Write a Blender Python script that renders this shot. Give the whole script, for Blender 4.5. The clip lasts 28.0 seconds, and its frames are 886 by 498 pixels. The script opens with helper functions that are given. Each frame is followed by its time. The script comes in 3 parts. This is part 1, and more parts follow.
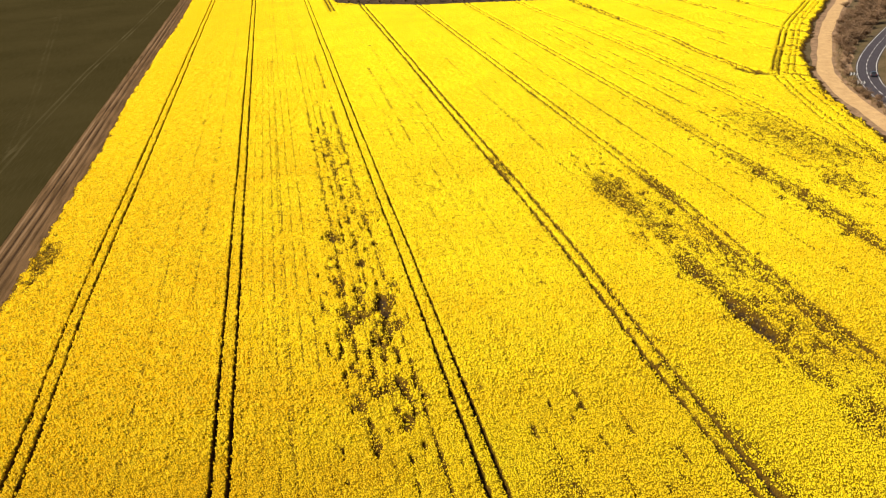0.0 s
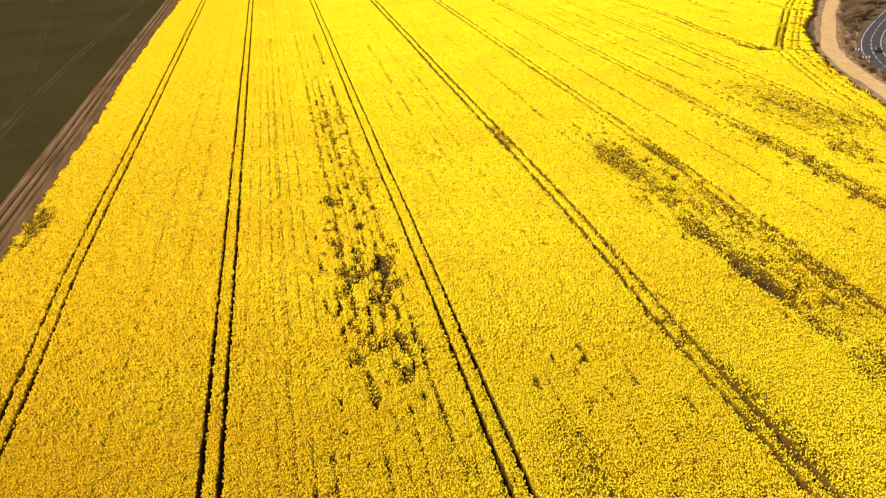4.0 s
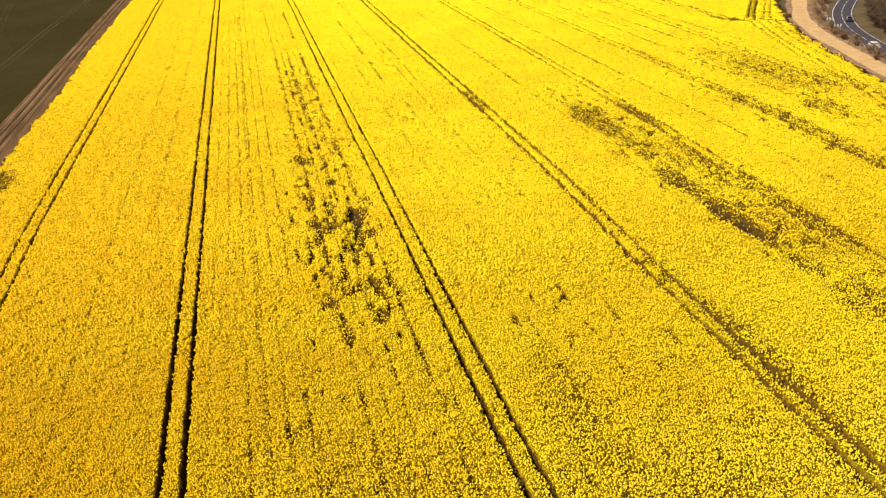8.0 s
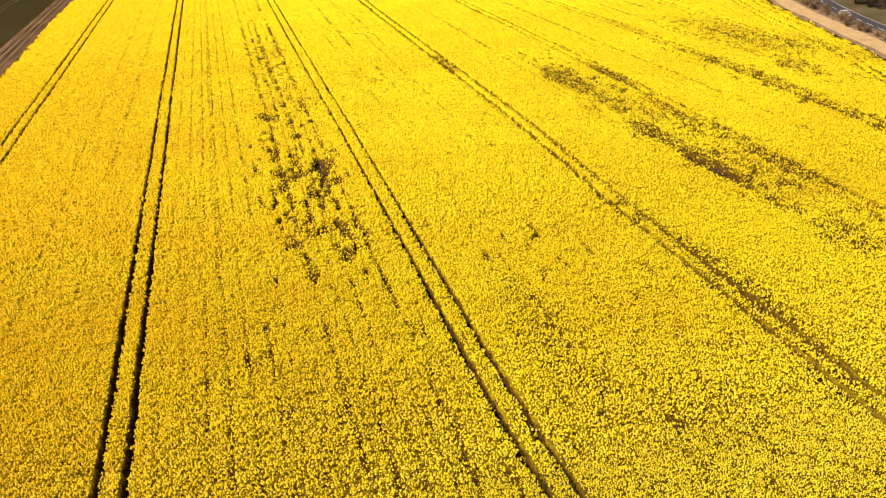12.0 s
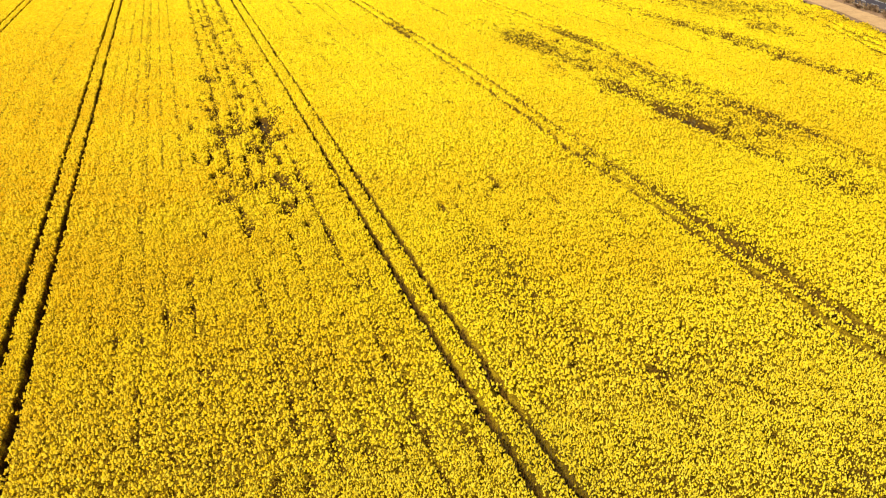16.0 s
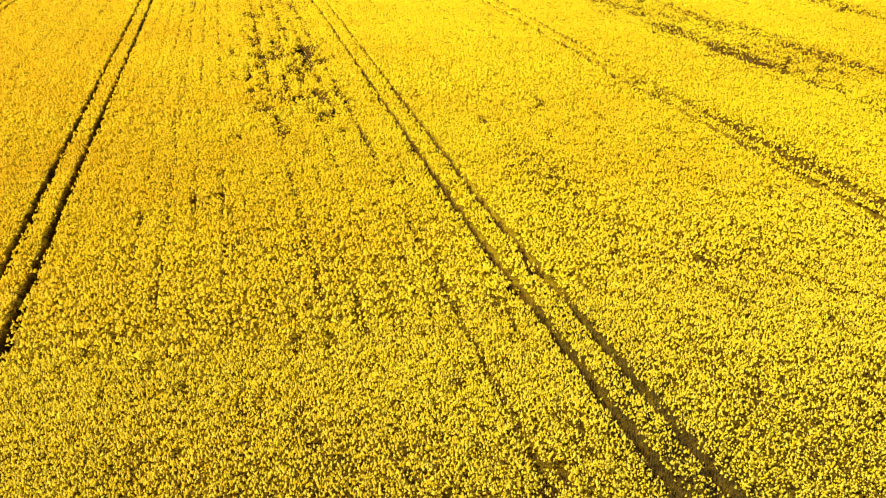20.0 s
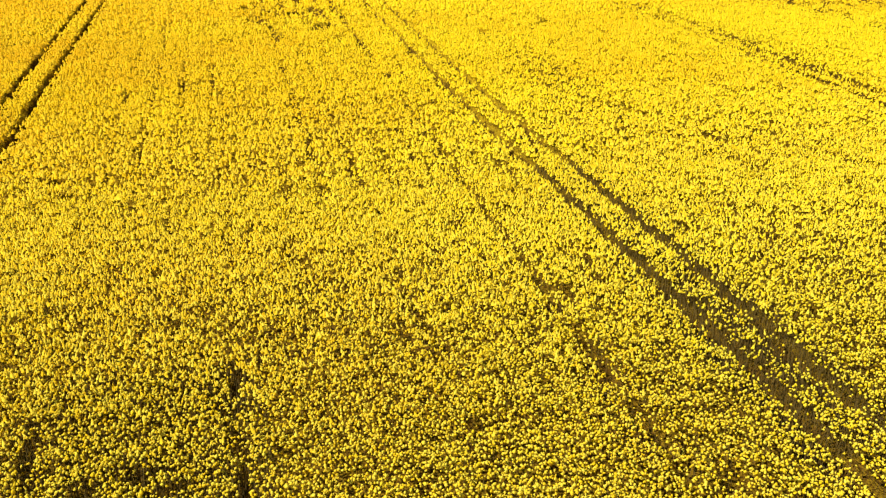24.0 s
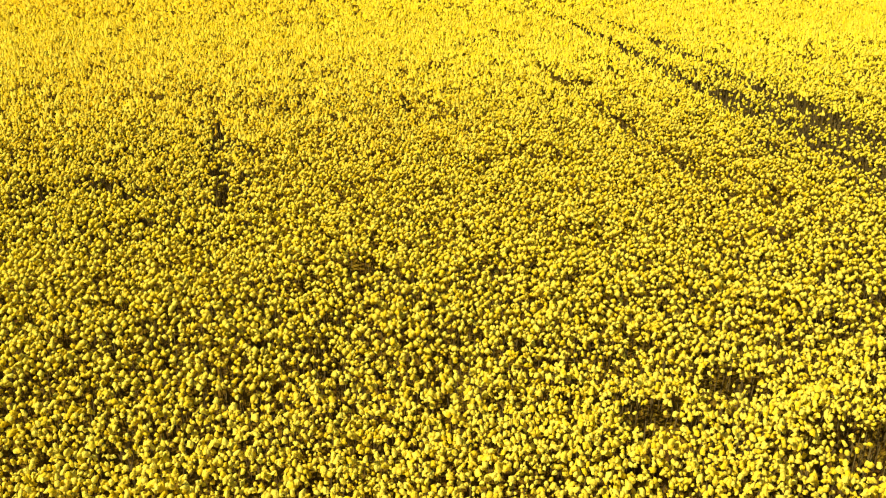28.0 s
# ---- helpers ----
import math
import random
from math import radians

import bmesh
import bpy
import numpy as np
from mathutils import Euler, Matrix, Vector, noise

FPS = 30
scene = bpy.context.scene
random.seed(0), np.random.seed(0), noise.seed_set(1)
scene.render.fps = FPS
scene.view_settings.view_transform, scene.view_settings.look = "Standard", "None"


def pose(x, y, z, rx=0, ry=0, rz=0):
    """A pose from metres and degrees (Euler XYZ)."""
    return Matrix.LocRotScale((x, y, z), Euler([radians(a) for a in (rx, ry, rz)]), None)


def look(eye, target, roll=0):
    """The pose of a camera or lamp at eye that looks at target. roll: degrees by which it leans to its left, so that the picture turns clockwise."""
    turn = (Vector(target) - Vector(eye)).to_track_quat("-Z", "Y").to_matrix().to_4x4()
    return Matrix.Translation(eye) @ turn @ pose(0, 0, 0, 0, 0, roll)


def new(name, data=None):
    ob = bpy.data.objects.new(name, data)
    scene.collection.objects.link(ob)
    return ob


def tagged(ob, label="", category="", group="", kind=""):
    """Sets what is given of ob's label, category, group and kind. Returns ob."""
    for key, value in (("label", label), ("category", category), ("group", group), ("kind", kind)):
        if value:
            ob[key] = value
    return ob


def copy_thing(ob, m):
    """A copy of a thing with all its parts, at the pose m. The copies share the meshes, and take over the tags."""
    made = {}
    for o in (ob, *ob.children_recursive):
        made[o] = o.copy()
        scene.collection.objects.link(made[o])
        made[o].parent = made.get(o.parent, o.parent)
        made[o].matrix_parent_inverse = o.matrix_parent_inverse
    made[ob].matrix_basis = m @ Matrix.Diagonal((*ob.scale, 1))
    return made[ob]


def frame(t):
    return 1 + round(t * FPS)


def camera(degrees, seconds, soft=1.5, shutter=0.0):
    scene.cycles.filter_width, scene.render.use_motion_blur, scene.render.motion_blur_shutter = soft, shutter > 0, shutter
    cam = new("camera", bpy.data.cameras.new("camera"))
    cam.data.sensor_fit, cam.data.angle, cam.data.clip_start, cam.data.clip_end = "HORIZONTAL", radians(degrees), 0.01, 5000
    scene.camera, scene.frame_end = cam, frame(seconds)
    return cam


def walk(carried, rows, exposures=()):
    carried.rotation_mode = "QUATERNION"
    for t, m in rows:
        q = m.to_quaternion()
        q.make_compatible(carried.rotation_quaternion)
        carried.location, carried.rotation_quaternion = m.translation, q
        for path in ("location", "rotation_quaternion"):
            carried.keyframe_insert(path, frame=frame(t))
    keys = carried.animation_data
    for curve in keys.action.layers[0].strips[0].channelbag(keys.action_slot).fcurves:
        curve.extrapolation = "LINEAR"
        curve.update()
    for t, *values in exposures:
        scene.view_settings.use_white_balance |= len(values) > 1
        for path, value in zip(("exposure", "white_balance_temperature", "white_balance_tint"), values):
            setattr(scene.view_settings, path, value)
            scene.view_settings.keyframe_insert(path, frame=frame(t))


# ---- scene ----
cam = camera(53.65, 28.0, soft=1.2)
# seconds, x, y, z, yaw to the left of the tramlines, pitch, roll
ROWS = [
    (0.0, 0.0, 0.0, 58.71, -9.02, -23.14, -4.57),
    (0.5, -0.05, -0.03, 58.52, -8.9, -23.26, -4.61),
    (1.0, -0.19, -0.03, 57.93, -8.66, -23.3, -4.53),
    (1.5, -0.22, 0.08, 57.13, -8.54, -23.3, -4.5),
    (2.0, -0.39, -0.04, 56.38, -8.58, -23.34, -4.5),
    (2.5, -0.56, -0.07, 55.77, -8.68, -23.43, -4.46),
    (3.0, -0.56, -0.03, 54.74, -8.74, -23.39, -4.48),
    (3.5, -0.63, 0.1, 53.89, -8.89, -23.43, -4.41),
    (5.5, -0.72, 0.32, 50.16, -9.76, -23.54, -4.22),
    (6.0, -0.83, 0.34, 49.12, -10.05, -23.57, -4.21),
    (6.5, -0.91, 0.34, 48.21, -10.75, -23.64, -4.17),
    (7.0, -1.09, 0.42, 47.29, -11.28, -23.71, -4.06),
    (7.5, -1.35, 0.39, 46.48, -11.33, -23.73, -4.07),
    (8.0, -1.44, 0.38, 45.64, -11.02, -23.67, -4.14),
    (8.5, -1.39, 0.44, 44.84, -11.08, -23.69, -4.12),
    (9.0, -1.33, 0.61, 43.86, -11.26, -23.72, -3.99),
    (9.5, -1.29, 0.53, 43.05, -11.39, -23.76, -3.91),
    (10.0, -1.34, 0.38, 42.05, -11.52, -23.77, -3.82),
    (10.5, -1.47, 0.25, 41.16, -11.64, -23.77, -3.72),
    (11.0, -1.53, 0.18, 40.18, -11.69, -23.79, -3.83),
    (11.5, -1.69, 0.22, 39.39, -11.94, -23.86, -3.57),
    (12.0, -1.42, 0.83, 38.25, -13.0, -23.88, -3.52),
    (12.5, -1.21, 1.74, 37.31, -13.48, -23.91, -3.48),
    (14.5, 1.15, 6.76, 33.42, -14.39, -23.89, -3.27),
    (15.0, 1.03, 6.81, 32.33, -15.13, -24.02, -3.06),
    (15.5, 0.99, 6.72, 31.42, -15.69, -24.07, -3.04),
    (16.0, 0.88, 6.85, 30.42, -15.6, -24.05, -2.96),
    (16.5, 0.7, 6.87, 29.59, -14.35, -24.07, -2.81),
    (17.0, 0.52, 6.85, 28.6, -13.27, -24.11, -2.56),
    (17.5, 0.77, 6.81, 27.57, -12.76, -24.11, -2.48),
    (18.0, 0.84, 6.87, 26.49, -12.74, -24.12, -2.33),
    (18.5, 0.83, 6.81, 25.56, -12.78, -24.18, -2.11),
    (19.0, 0.73, 6.75, 24.55, -12.85, -24.2, -1.86),
    (19.5, 0.65, 6.63, 23.71, -12.87, -24.25, -1.68),
    (20.0, 0.7, 6.5, 22.82, -12.79, -24.34, -1.57),
    (20.5, 0.61, 6.44, 21.89, -12.93, -24.31, -1.41),
    (21.0, 0.63, 6.39, 20.89, -13.13, -24.34, -1.24),
    (21.5, 0.59, 6.36, 20.02, -13.22, -24.41, -1.03),
    (23.5, 0.05, 5.86, 16.63, -13.61, -24.67, -0.16),
    (24.0, -0.01, 5.75, 15.69, -13.5, -24.7, -0.01),
    (24.5, -0.04, 5.66, 14.74, -13.52, -24.61, 0.24),
    (25.0, 0.02, 5.54, 13.76, -13.37, -24.57, 0.42),
    (25.5, -0.03, 5.55, 12.81, -13.45, -24.54, 0.55),
    (26.0, -0.04, 5.48, 11.79, -13.37, -24.46, 0.63),
    (26.5, -0.01, 5.42, 10.91, -13.22, -24.47, 0.61),
    (27.0, -0.01, 5.36, 9.89, -13.29, -24.3, 0.65),
    (27.5, -0.03, 5.29, 8.98, -13.16, -24.34, 0.63),
    (28.0, -0.03, 5.18, 8.07, -12.83, -24.38, 0.72),
]
walk(cam, [(t, pose(x, y, z, 90 + pitch, 0, yaw) @ pose(0, 0, 0, 0, 0, roll)) for t, x, y, z, yaw, pitch, roll in ROWS],
     exposures=[(0.0, 0.43), (20.0, 0.45), (25.0, 0.51), (28.0, 0.56)])

# ---- light ----
SUN_AZ, SUN_EL = 105.0, 47.0  # degrees to the left of the tramlines' direction, and above the horizon
az, el = radians(SUN_AZ), radians(SUN_EL)
to_sun = Vector((-math.sin(az) * math.cos(el), math.cos(az) * math.cos(el), math.sin(el)))
world = bpy.data.worlds.new("sky")
scene.world = world
world.use_nodes = True
sky = world.node_tree.nodes.new("ShaderNodeTexSky")
sky.sky_type, sky.sun_disc = "NISHITA", False
sky.sun_elevation, sky.sun_rotation = el, math.atan2(to_sun.x, to_sun.y)
back = world.node_tree.nodes["Background"]
back.inputs["Strength"].default_value = 0.055
world.node_tree.links.new(sky.outputs["Color"], back.inputs["Color"])
sun = new("sun", bpy.data.lights.new("sun", "SUN"))
sun.data.energy, sun.data.angle, sun.data.color = 4.8, radians(0.55), (1.0, 0.90, 0.75)
sun.matrix_world = look(to_sun * 300, (0, 0, 0))


# ---- materials ----
class Nodes:
    """A material and short ways to add nodes to it."""

    def __init__(self, name, roughness=0.9, specular=0.2):
        self.mat = bpy.data.materials.new(name)
        self.mat.use_nodes = True
        self.t = self.mat.node_tree
        self.shader = self.t.nodes["Principled BSDF"]
        self.shader.inputs["Roughness"].default_value = roughness
        self.shader.inputs["Specular IOR Level"].default_value = specular
        self.place = self.t.nodes.new("ShaderNodeNewGeometry").outputs["Position"]

    def put(self, socket, value):
        if isinstance(value, bpy.types.NodeSocket):
            self.t.links.new(value, socket)
        elif isinstance(value, tuple):
            socket.default_value = (*value, 1.0)[:4] if socket.type == "RGBA" else value
        else:
            socket.default_value = value

    def scaled(self, sx, sy, sz):
        m = self.t.nodes.new("ShaderNodeMapping")
        m.inputs["Scale"].default_value = (sx, sy, sz)
        self.t.links.new(self.place, m.inputs["Vector"])
        return m.outputs["Vector"]

    def noise(self, scale, detail=3.0, rough=0.6, vector=None):
        n = self.t.nodes.new("ShaderNodeTexNoise")
        n.inputs["Scale"].default_value, n.inputs["Detail"].default_value = scale, detail
        n.inputs["Roughness"].default_value = rough
        self.t.links.new(vector or self.place, n.inputs["Vector"])
        return n.outputs["Fac"]

    def cells(self, scale, vector=None, out="Distance"):
        n = self.t.nodes.new("ShaderNodeTexVoronoi")
        n.inputs["Scale"].default_value = scale
        self.t.links.new(vector or self.place, n.inputs["Vector"])
        return n.outputs[out]

    def ramp(self, value, lo, hi, a=0.0, b=1.0):
        n = self.t.nodes.new("ShaderNodeMapRange")
        self.put(n.inputs["Value"], value)
        for key, v in (("From Min", lo), ("From Max", hi), ("To Min", a), ("To Max", b)):
            n.inputs[key].default_value = v
        return n.outputs["Result"]

    def math(self, op, a, b):
        n = self.t.nodes.new("ShaderNodeMath")
        n.operation = op
        self.put(n.inputs[0], a)
        self.put(n.inputs[1], b)
        return n.outputs[0]

    def mix(self, fac, a, b):
        n = self.t.nodes.new("ShaderNodeMix")
        n.data_type = "RGBA"
        self.put(n.inputs[0], fac)
        self.put(n.inputs[6], a)
        self.put(n.inputs[7], b)
        return n.outputs[2]

    def attribute(self, name):
        n = self.t.nodes.new("ShaderNodeAttribute")
        n.attribute_name = name
        return n.outputs["Fac"]

    def island(self):
        return self.t.nodes.new("ShaderNodeNewGeometry").outputs["Random Per Island"]

    def own(self):
        return self.t.nodes.new("ShaderNodeObjectInfo").outputs["Random"]

    def glow_through(self, colour, share):
        """Light that passes through thin petals or leaves."""
        thin, blend = self.t.nodes.new("ShaderNodeBsdfTranslucent"), self.t.nodes.new("ShaderNodeMixShader")
        self.put(thin.inputs["Color"], colour)
        blend.inputs[0].default_value = share
        self.t.links.new(self.shader.outputs[0], blend.inputs[1])
        self.t.links.new(thin.outputs[0], blend.inputs[2])
        self.t.links.new(blend.outputs[0], self.t.nodes["Material Output"].inputs["Surface"])

    def colour(self, value):
        self.put(self.shader.inputs["Base Color"], value)
        return self

    def bump(self, height, strength=0.5, distance=0.05):
        n = self.t.nodes.new("ShaderNodeBump")
        n.inputs["Strength"].default_value, n.inputs["Distance"].default_value = strength, distance
        self.put(n.inputs["Height"], height)
        self.t.links.new(n.outputs["Normal"], self.shader.inputs["Normal"])
        return self


PETAL, PETAL_DEEP, PETAL_PALE, PETAL_HIGHLIGHT = (0.835, 0.655, 0.005), (0.77, 0.437, 0.001), (0.86, 0.69, 0.025), (0.89, 0.80, 0.085)
STEM, STEM_DARK, GAP_SHADE = (0.150, 0.082, 0.009), (0.050, 0.026, 0.004), (0.27, 0.163, 0.006)
SOIL, SOIL_PALE, SOIL_DARK = (0.080, 0.046, 0.017), (0.150, 0.092, 0.042), (0.036, 0.020, 0.007)


def soil_colour(m):
    tone = m.mix(m.ramp(m.noise(0.35, 4), 0.35, 0.7), SOIL_DARK, SOIL)
    return m.mix(m.ramp(m.noise(3.5, 4), 0.57, 0.80), tone, SOIL_PALE)


def make_soil():
    m = Nodes("soil")
    m.colour(soil_colour(m)).bump(m.noise(5.0, 5), 0.8, 0.12)
    return m.mat


def ripeness(m):
    """The bloom is deeper gold towards the cereal field and up the slope, with cloudy variation."""
    split = m.t.nodes.new("ShaderNodeSeparateXYZ")
    m.t.links.new(m.place, split.inputs[0])
    across = m.ramp(split.outputs["X"], 22.0, -38.0, 0.0, 1.0)
    onward = m.ramp(split.outputs["Y"], 15.0, 90.0, -0.15, 0.16)
    return m.math("ADD", m.math("ADD", across, onward), m.ramp(m.noise(0.05, 3), 0.4, 0.65, -0.1, 0.40))


def make_crop():
    """The closed canopy: flower heads over olive stems, bare soil where the cover is gone."""
    m = Nodes("crop_canopy", 0.9, 0.03)
    mixed = m.t.nodes.new("ShaderNodeMix")
    m.put(mixed.inputs[0], m.attribute("coarse"))
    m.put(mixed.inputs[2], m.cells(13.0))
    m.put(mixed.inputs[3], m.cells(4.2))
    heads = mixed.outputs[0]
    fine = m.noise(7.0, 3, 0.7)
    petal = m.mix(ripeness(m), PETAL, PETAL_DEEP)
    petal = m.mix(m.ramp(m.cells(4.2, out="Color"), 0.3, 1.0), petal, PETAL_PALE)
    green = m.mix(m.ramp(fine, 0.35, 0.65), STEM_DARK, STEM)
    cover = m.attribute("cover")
    # closed stand: amber shade between heads, painted in; open stand: its stems
    green = m.mix(m.math("MULTIPLY", m.attribute("gap_shade"), m.ramp(cover, 0.62, 0.92)), green, GAP_SHADE)
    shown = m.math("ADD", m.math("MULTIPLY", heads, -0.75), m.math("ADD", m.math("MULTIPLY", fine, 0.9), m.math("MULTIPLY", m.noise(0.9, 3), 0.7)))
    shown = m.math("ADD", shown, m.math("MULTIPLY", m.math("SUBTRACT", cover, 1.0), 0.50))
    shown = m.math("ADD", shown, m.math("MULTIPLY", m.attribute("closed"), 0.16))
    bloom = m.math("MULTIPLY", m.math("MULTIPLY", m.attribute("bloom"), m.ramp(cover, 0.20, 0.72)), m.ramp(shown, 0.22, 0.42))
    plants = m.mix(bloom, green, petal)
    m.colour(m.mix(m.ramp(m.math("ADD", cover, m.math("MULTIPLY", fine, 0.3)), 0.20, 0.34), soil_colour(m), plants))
    m.bump(m.math("SUBTRACT", fine, heads), 0.7, 0.12)
    return m.mat


def make_petal():
    m = Nodes("rape_flower", 0.8, 0.05)
    tone = m.mix(ripeness(m), PETAL, PETAL_DEEP)
    split = m.t.nodes.new("ShaderNodeSeparateXYZ")
    m.t.links.new(m.place, split.inputs[0])
    # pale highlights of the near heads, put into their colour, strongest at low y
    highlight_share = m.math("MULTIPLY", m.ramp(m.island(), -0.1, 0.85), m.ramp(split.outputs["Y"], 62.0, 15.0, 0.22, 1.0))
    tone = m.mix(highlight_share, tone, PETAL_HIGHLIGHT)
    florets = m.cells(62.0)
    tone = m.mix(m.ramp(florets, 0.54, 0.92, 0.0, 0.75), tone, (0.58, 0.33, 0.002))
    m.colour(m.mix(m.ramp(m.noise(38.0, 2), 0.66, 0.78), tone, (0.36, 0.23, 0.008)))
    m.bump(m.math("SUBTRACT", 1.0, florets), 0.6, 0.015)
    m.glow_through((0.86, 0.68, 0.03), 0.18)
    return m.mat


def make_green_field():
    m = Nodes("young_cereal", 0.95, 0.0)
    tone = m.mix(m.ramp(m.noise(0.02, 4), 0.35, 0.65), (0.036, 0.028, 0.009), (0.048, 0.037, 0.013))
    tone = m.mix(m.ramp(m.noise(1.0, 4, 0.7, m.scaled(3.0, 0.12, 1.0)), 0.45, 0.75), tone, (0.054, 0.042, 0.017))
    m.colour(m.mix(m.ramp(m.attribute("worn"), 0.2, 0.9), tone, (0.10, 0.080, 0.038))).bump(m.noise(4.0, 4), 0.6, 0.1)
    return m.mat


def make_plain(name, a, b, scale=1.0, roughness=0.9, relief=0.04, stretch=(1, 1, 1)):
    m = Nodes(name, roughness)
    v = m.scaled(*stretch)
    tone = m.mix(m.ramp(m.noise(scale, 5, 0.65, v), 0.35, 0.65), a, b)
    dark = tuple(0.6 * c for c in a)
    m.colour(m.mix(m.ramp(m.noise(scale * 7, 3, 0.6, v), 0.55, 0.8), tone, dark)).bump(m.noise(scale * 9, 4), 0.6, relief)
    return m.mat


def make_strip():
    """Dry brown earth: darker in the ruts, paler on the crests."""
    m = Nodes("dry_earth", 0.95, 0.1)
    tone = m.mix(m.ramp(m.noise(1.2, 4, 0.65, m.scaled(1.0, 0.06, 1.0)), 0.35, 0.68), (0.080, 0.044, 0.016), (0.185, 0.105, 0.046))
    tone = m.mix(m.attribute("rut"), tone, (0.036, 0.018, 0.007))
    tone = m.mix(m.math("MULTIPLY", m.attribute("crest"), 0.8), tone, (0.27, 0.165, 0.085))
    m.colour(tone).bump(m.noise(3.0, 5), 0.8, 0.12)
    return m.mat


MAT_SOIL, MAT_CROP, MAT_PETAL, MAT_FIELD = make_soil(), make_crop(), make_petal(), make_green_field()
MAT_STALK = make_plain("rape_stalk", (0.090, 0.060, 0.012), (0.150, 0.108, 0.024), 1.5)
MAT_STRIP = make_strip()
MAT_TRACK = make_plain("sandy_gravel", (0.46, 0.285, 0.125), (0.60, 0.39, 0.18), 0.5, stretch=(1.0, 0.6, 1))
MAT_SHOULDER = make_plain("bare_shoulder", (0.17, 0.100, 0.050), (0.36, 0.225, 0.125), 0.35)
MAT_VERGE = make_plain("dry_grass", (0.085, 0.062, 0.022), (0.14, 0.095, 0.045), 0.15)
MAT_TWIG = make_plain("bare_twigs", (0.165, 0.098, 0.050), (0.27, 0.165, 0.092), 0.5)
MAT_THICKET = make_plain("thicket_twigs", (0.065, 0.040, 0.022), (0.12, 0.078, 0.045), 0.5)
MAT_BARK = make_plain("bark", (0.06, 0.042, 0.03), (0.10, 0.07, 0.05), 2.0)
MAT_STRAW = make_plain("straw_tufts", (0.24, 0.15, 0.07), (0.36, 0.25, 0.13), 0.7)
MAT_ROAD = make_plain("asphalt", (0.052, 0.043, 0.048), (0.070, 0.060, 0.066), 0.8)
MAT_WHITE = make_plain("road_paint", (0.55, 0.53, 0.50), (0.66, 0.64, 0.60), 2.0)


# ---- shapes of the land ----
def lattice(x, y, seed):
    """Smooth noise from 0 to 1 on a lattice of one metre."""
    x0, y0 = np.floor(x), np.floor(y)
    fx, fy = x - x0, y - y0
    fx, fy = fx * fx * (3 - 2 * fx), fy * fy * (3 - 2 * fy)

    def corner(i, j):
        h = np.sin((x0 + i) * 127.1 + (y0 + j) * 311.7 + seed * 74.7) * 43758.5453
        return h - np.floor(h)

    return (corner(0, 0) * (1 - fx) + corner(1, 0) * fx) * (1 - fy) + (corner(0, 1) * (1 - fx) + corner(1, 1) * fx) * fy


def fractal(x, y, size, seed, octaves=3):
    total, weight = 0.0, 0.0
    for k in range(octaves):
        total = total + lattice(x / size * 2**k, y / size * 2**k, seed + k) * 0.5**k
        weight += 0.5**k
    return total / weight


def step(v, lo, hi):
    s = np.clip((v - lo) / (hi - lo), 0, 1)
    return s * s * (3 - 2 * s)


# Tramlines: middle, nearest and farthest y, depth of the gap (0 to 1)
TRAMS = [(-36.0, -40, 620, 1.0), (-13.4, -40, 620, 1.0), (14.8, -40, 620, 1.0), (41.0, -40, 460, 0.95), (66.3, -40, 440, 0.9),
         (88.0, 60, 430, 0.9), (111.0, 150, 420, 0.8), (131.0, 222, 412, 0.95), (150.4, 283, 400, 0.8), (171.0, 281, 380, 0.9), (188.0, 304, 370, 0.8)]
GAUGE = 0.95
# Drilling seams: x, nearest y, farthest y, depth
SEAMS = [(10.2, 8, 330, 0.65), (-19.6, 95, 420, 0.36), (-5.6, 60, 330, 0.34), (3.4, 60, 340, 0.4), (-0.8, 16, 130, 0.28), (6.6, 80, 260, 0.5),
         (-24.5, 60, 300, 0.35), (22.5, 40, 260, 0.3), (31.5, 60, 340, 0.3), (53.0, 90, 300, 0.35), (76.0, 90, 330, 0.55), (97.0, 130, 330, 0.75), (104.0, 150, 380, 0.6), (116.2, 195, 330, 0.75), (124.5, 235, 380, 0.5), (141.0, 252, 300, 0.7), (148.3, 249, 272, 0.75), (160.0, 284, 332, 0.85), (95.1, 168, 192, 0.7), (26.2, 195, 300, 0.45), (33.6, 190, 250, 0.4), (27.4, 150, 185, 0.4)]
HEADLAND = [(216, 339), (206, 327), (194.4, 312.6), (185.5, 302), (176.5, 290.5), (166.5, 276), (153, 254.8), (141.5, 237), (132.6, 222.5), (125.2, 199), (120.0, 181), (114.8, 158), (110.6, 143), (100, 112), (88, 60)]
CROP_RIGHT = [(-60, 62), (0, 76), (112, 108), (158, 121), (192, 131.5), (216, 141), (248, 157), (290, 187), (330, 218), (700, 480)]  # y, x
FAR_EDGE = [(-80, 640), (18, 610), (30, 474), (42, 458), (70, 434), (114, 413), (200, 372), (240, 352)]  # x, y


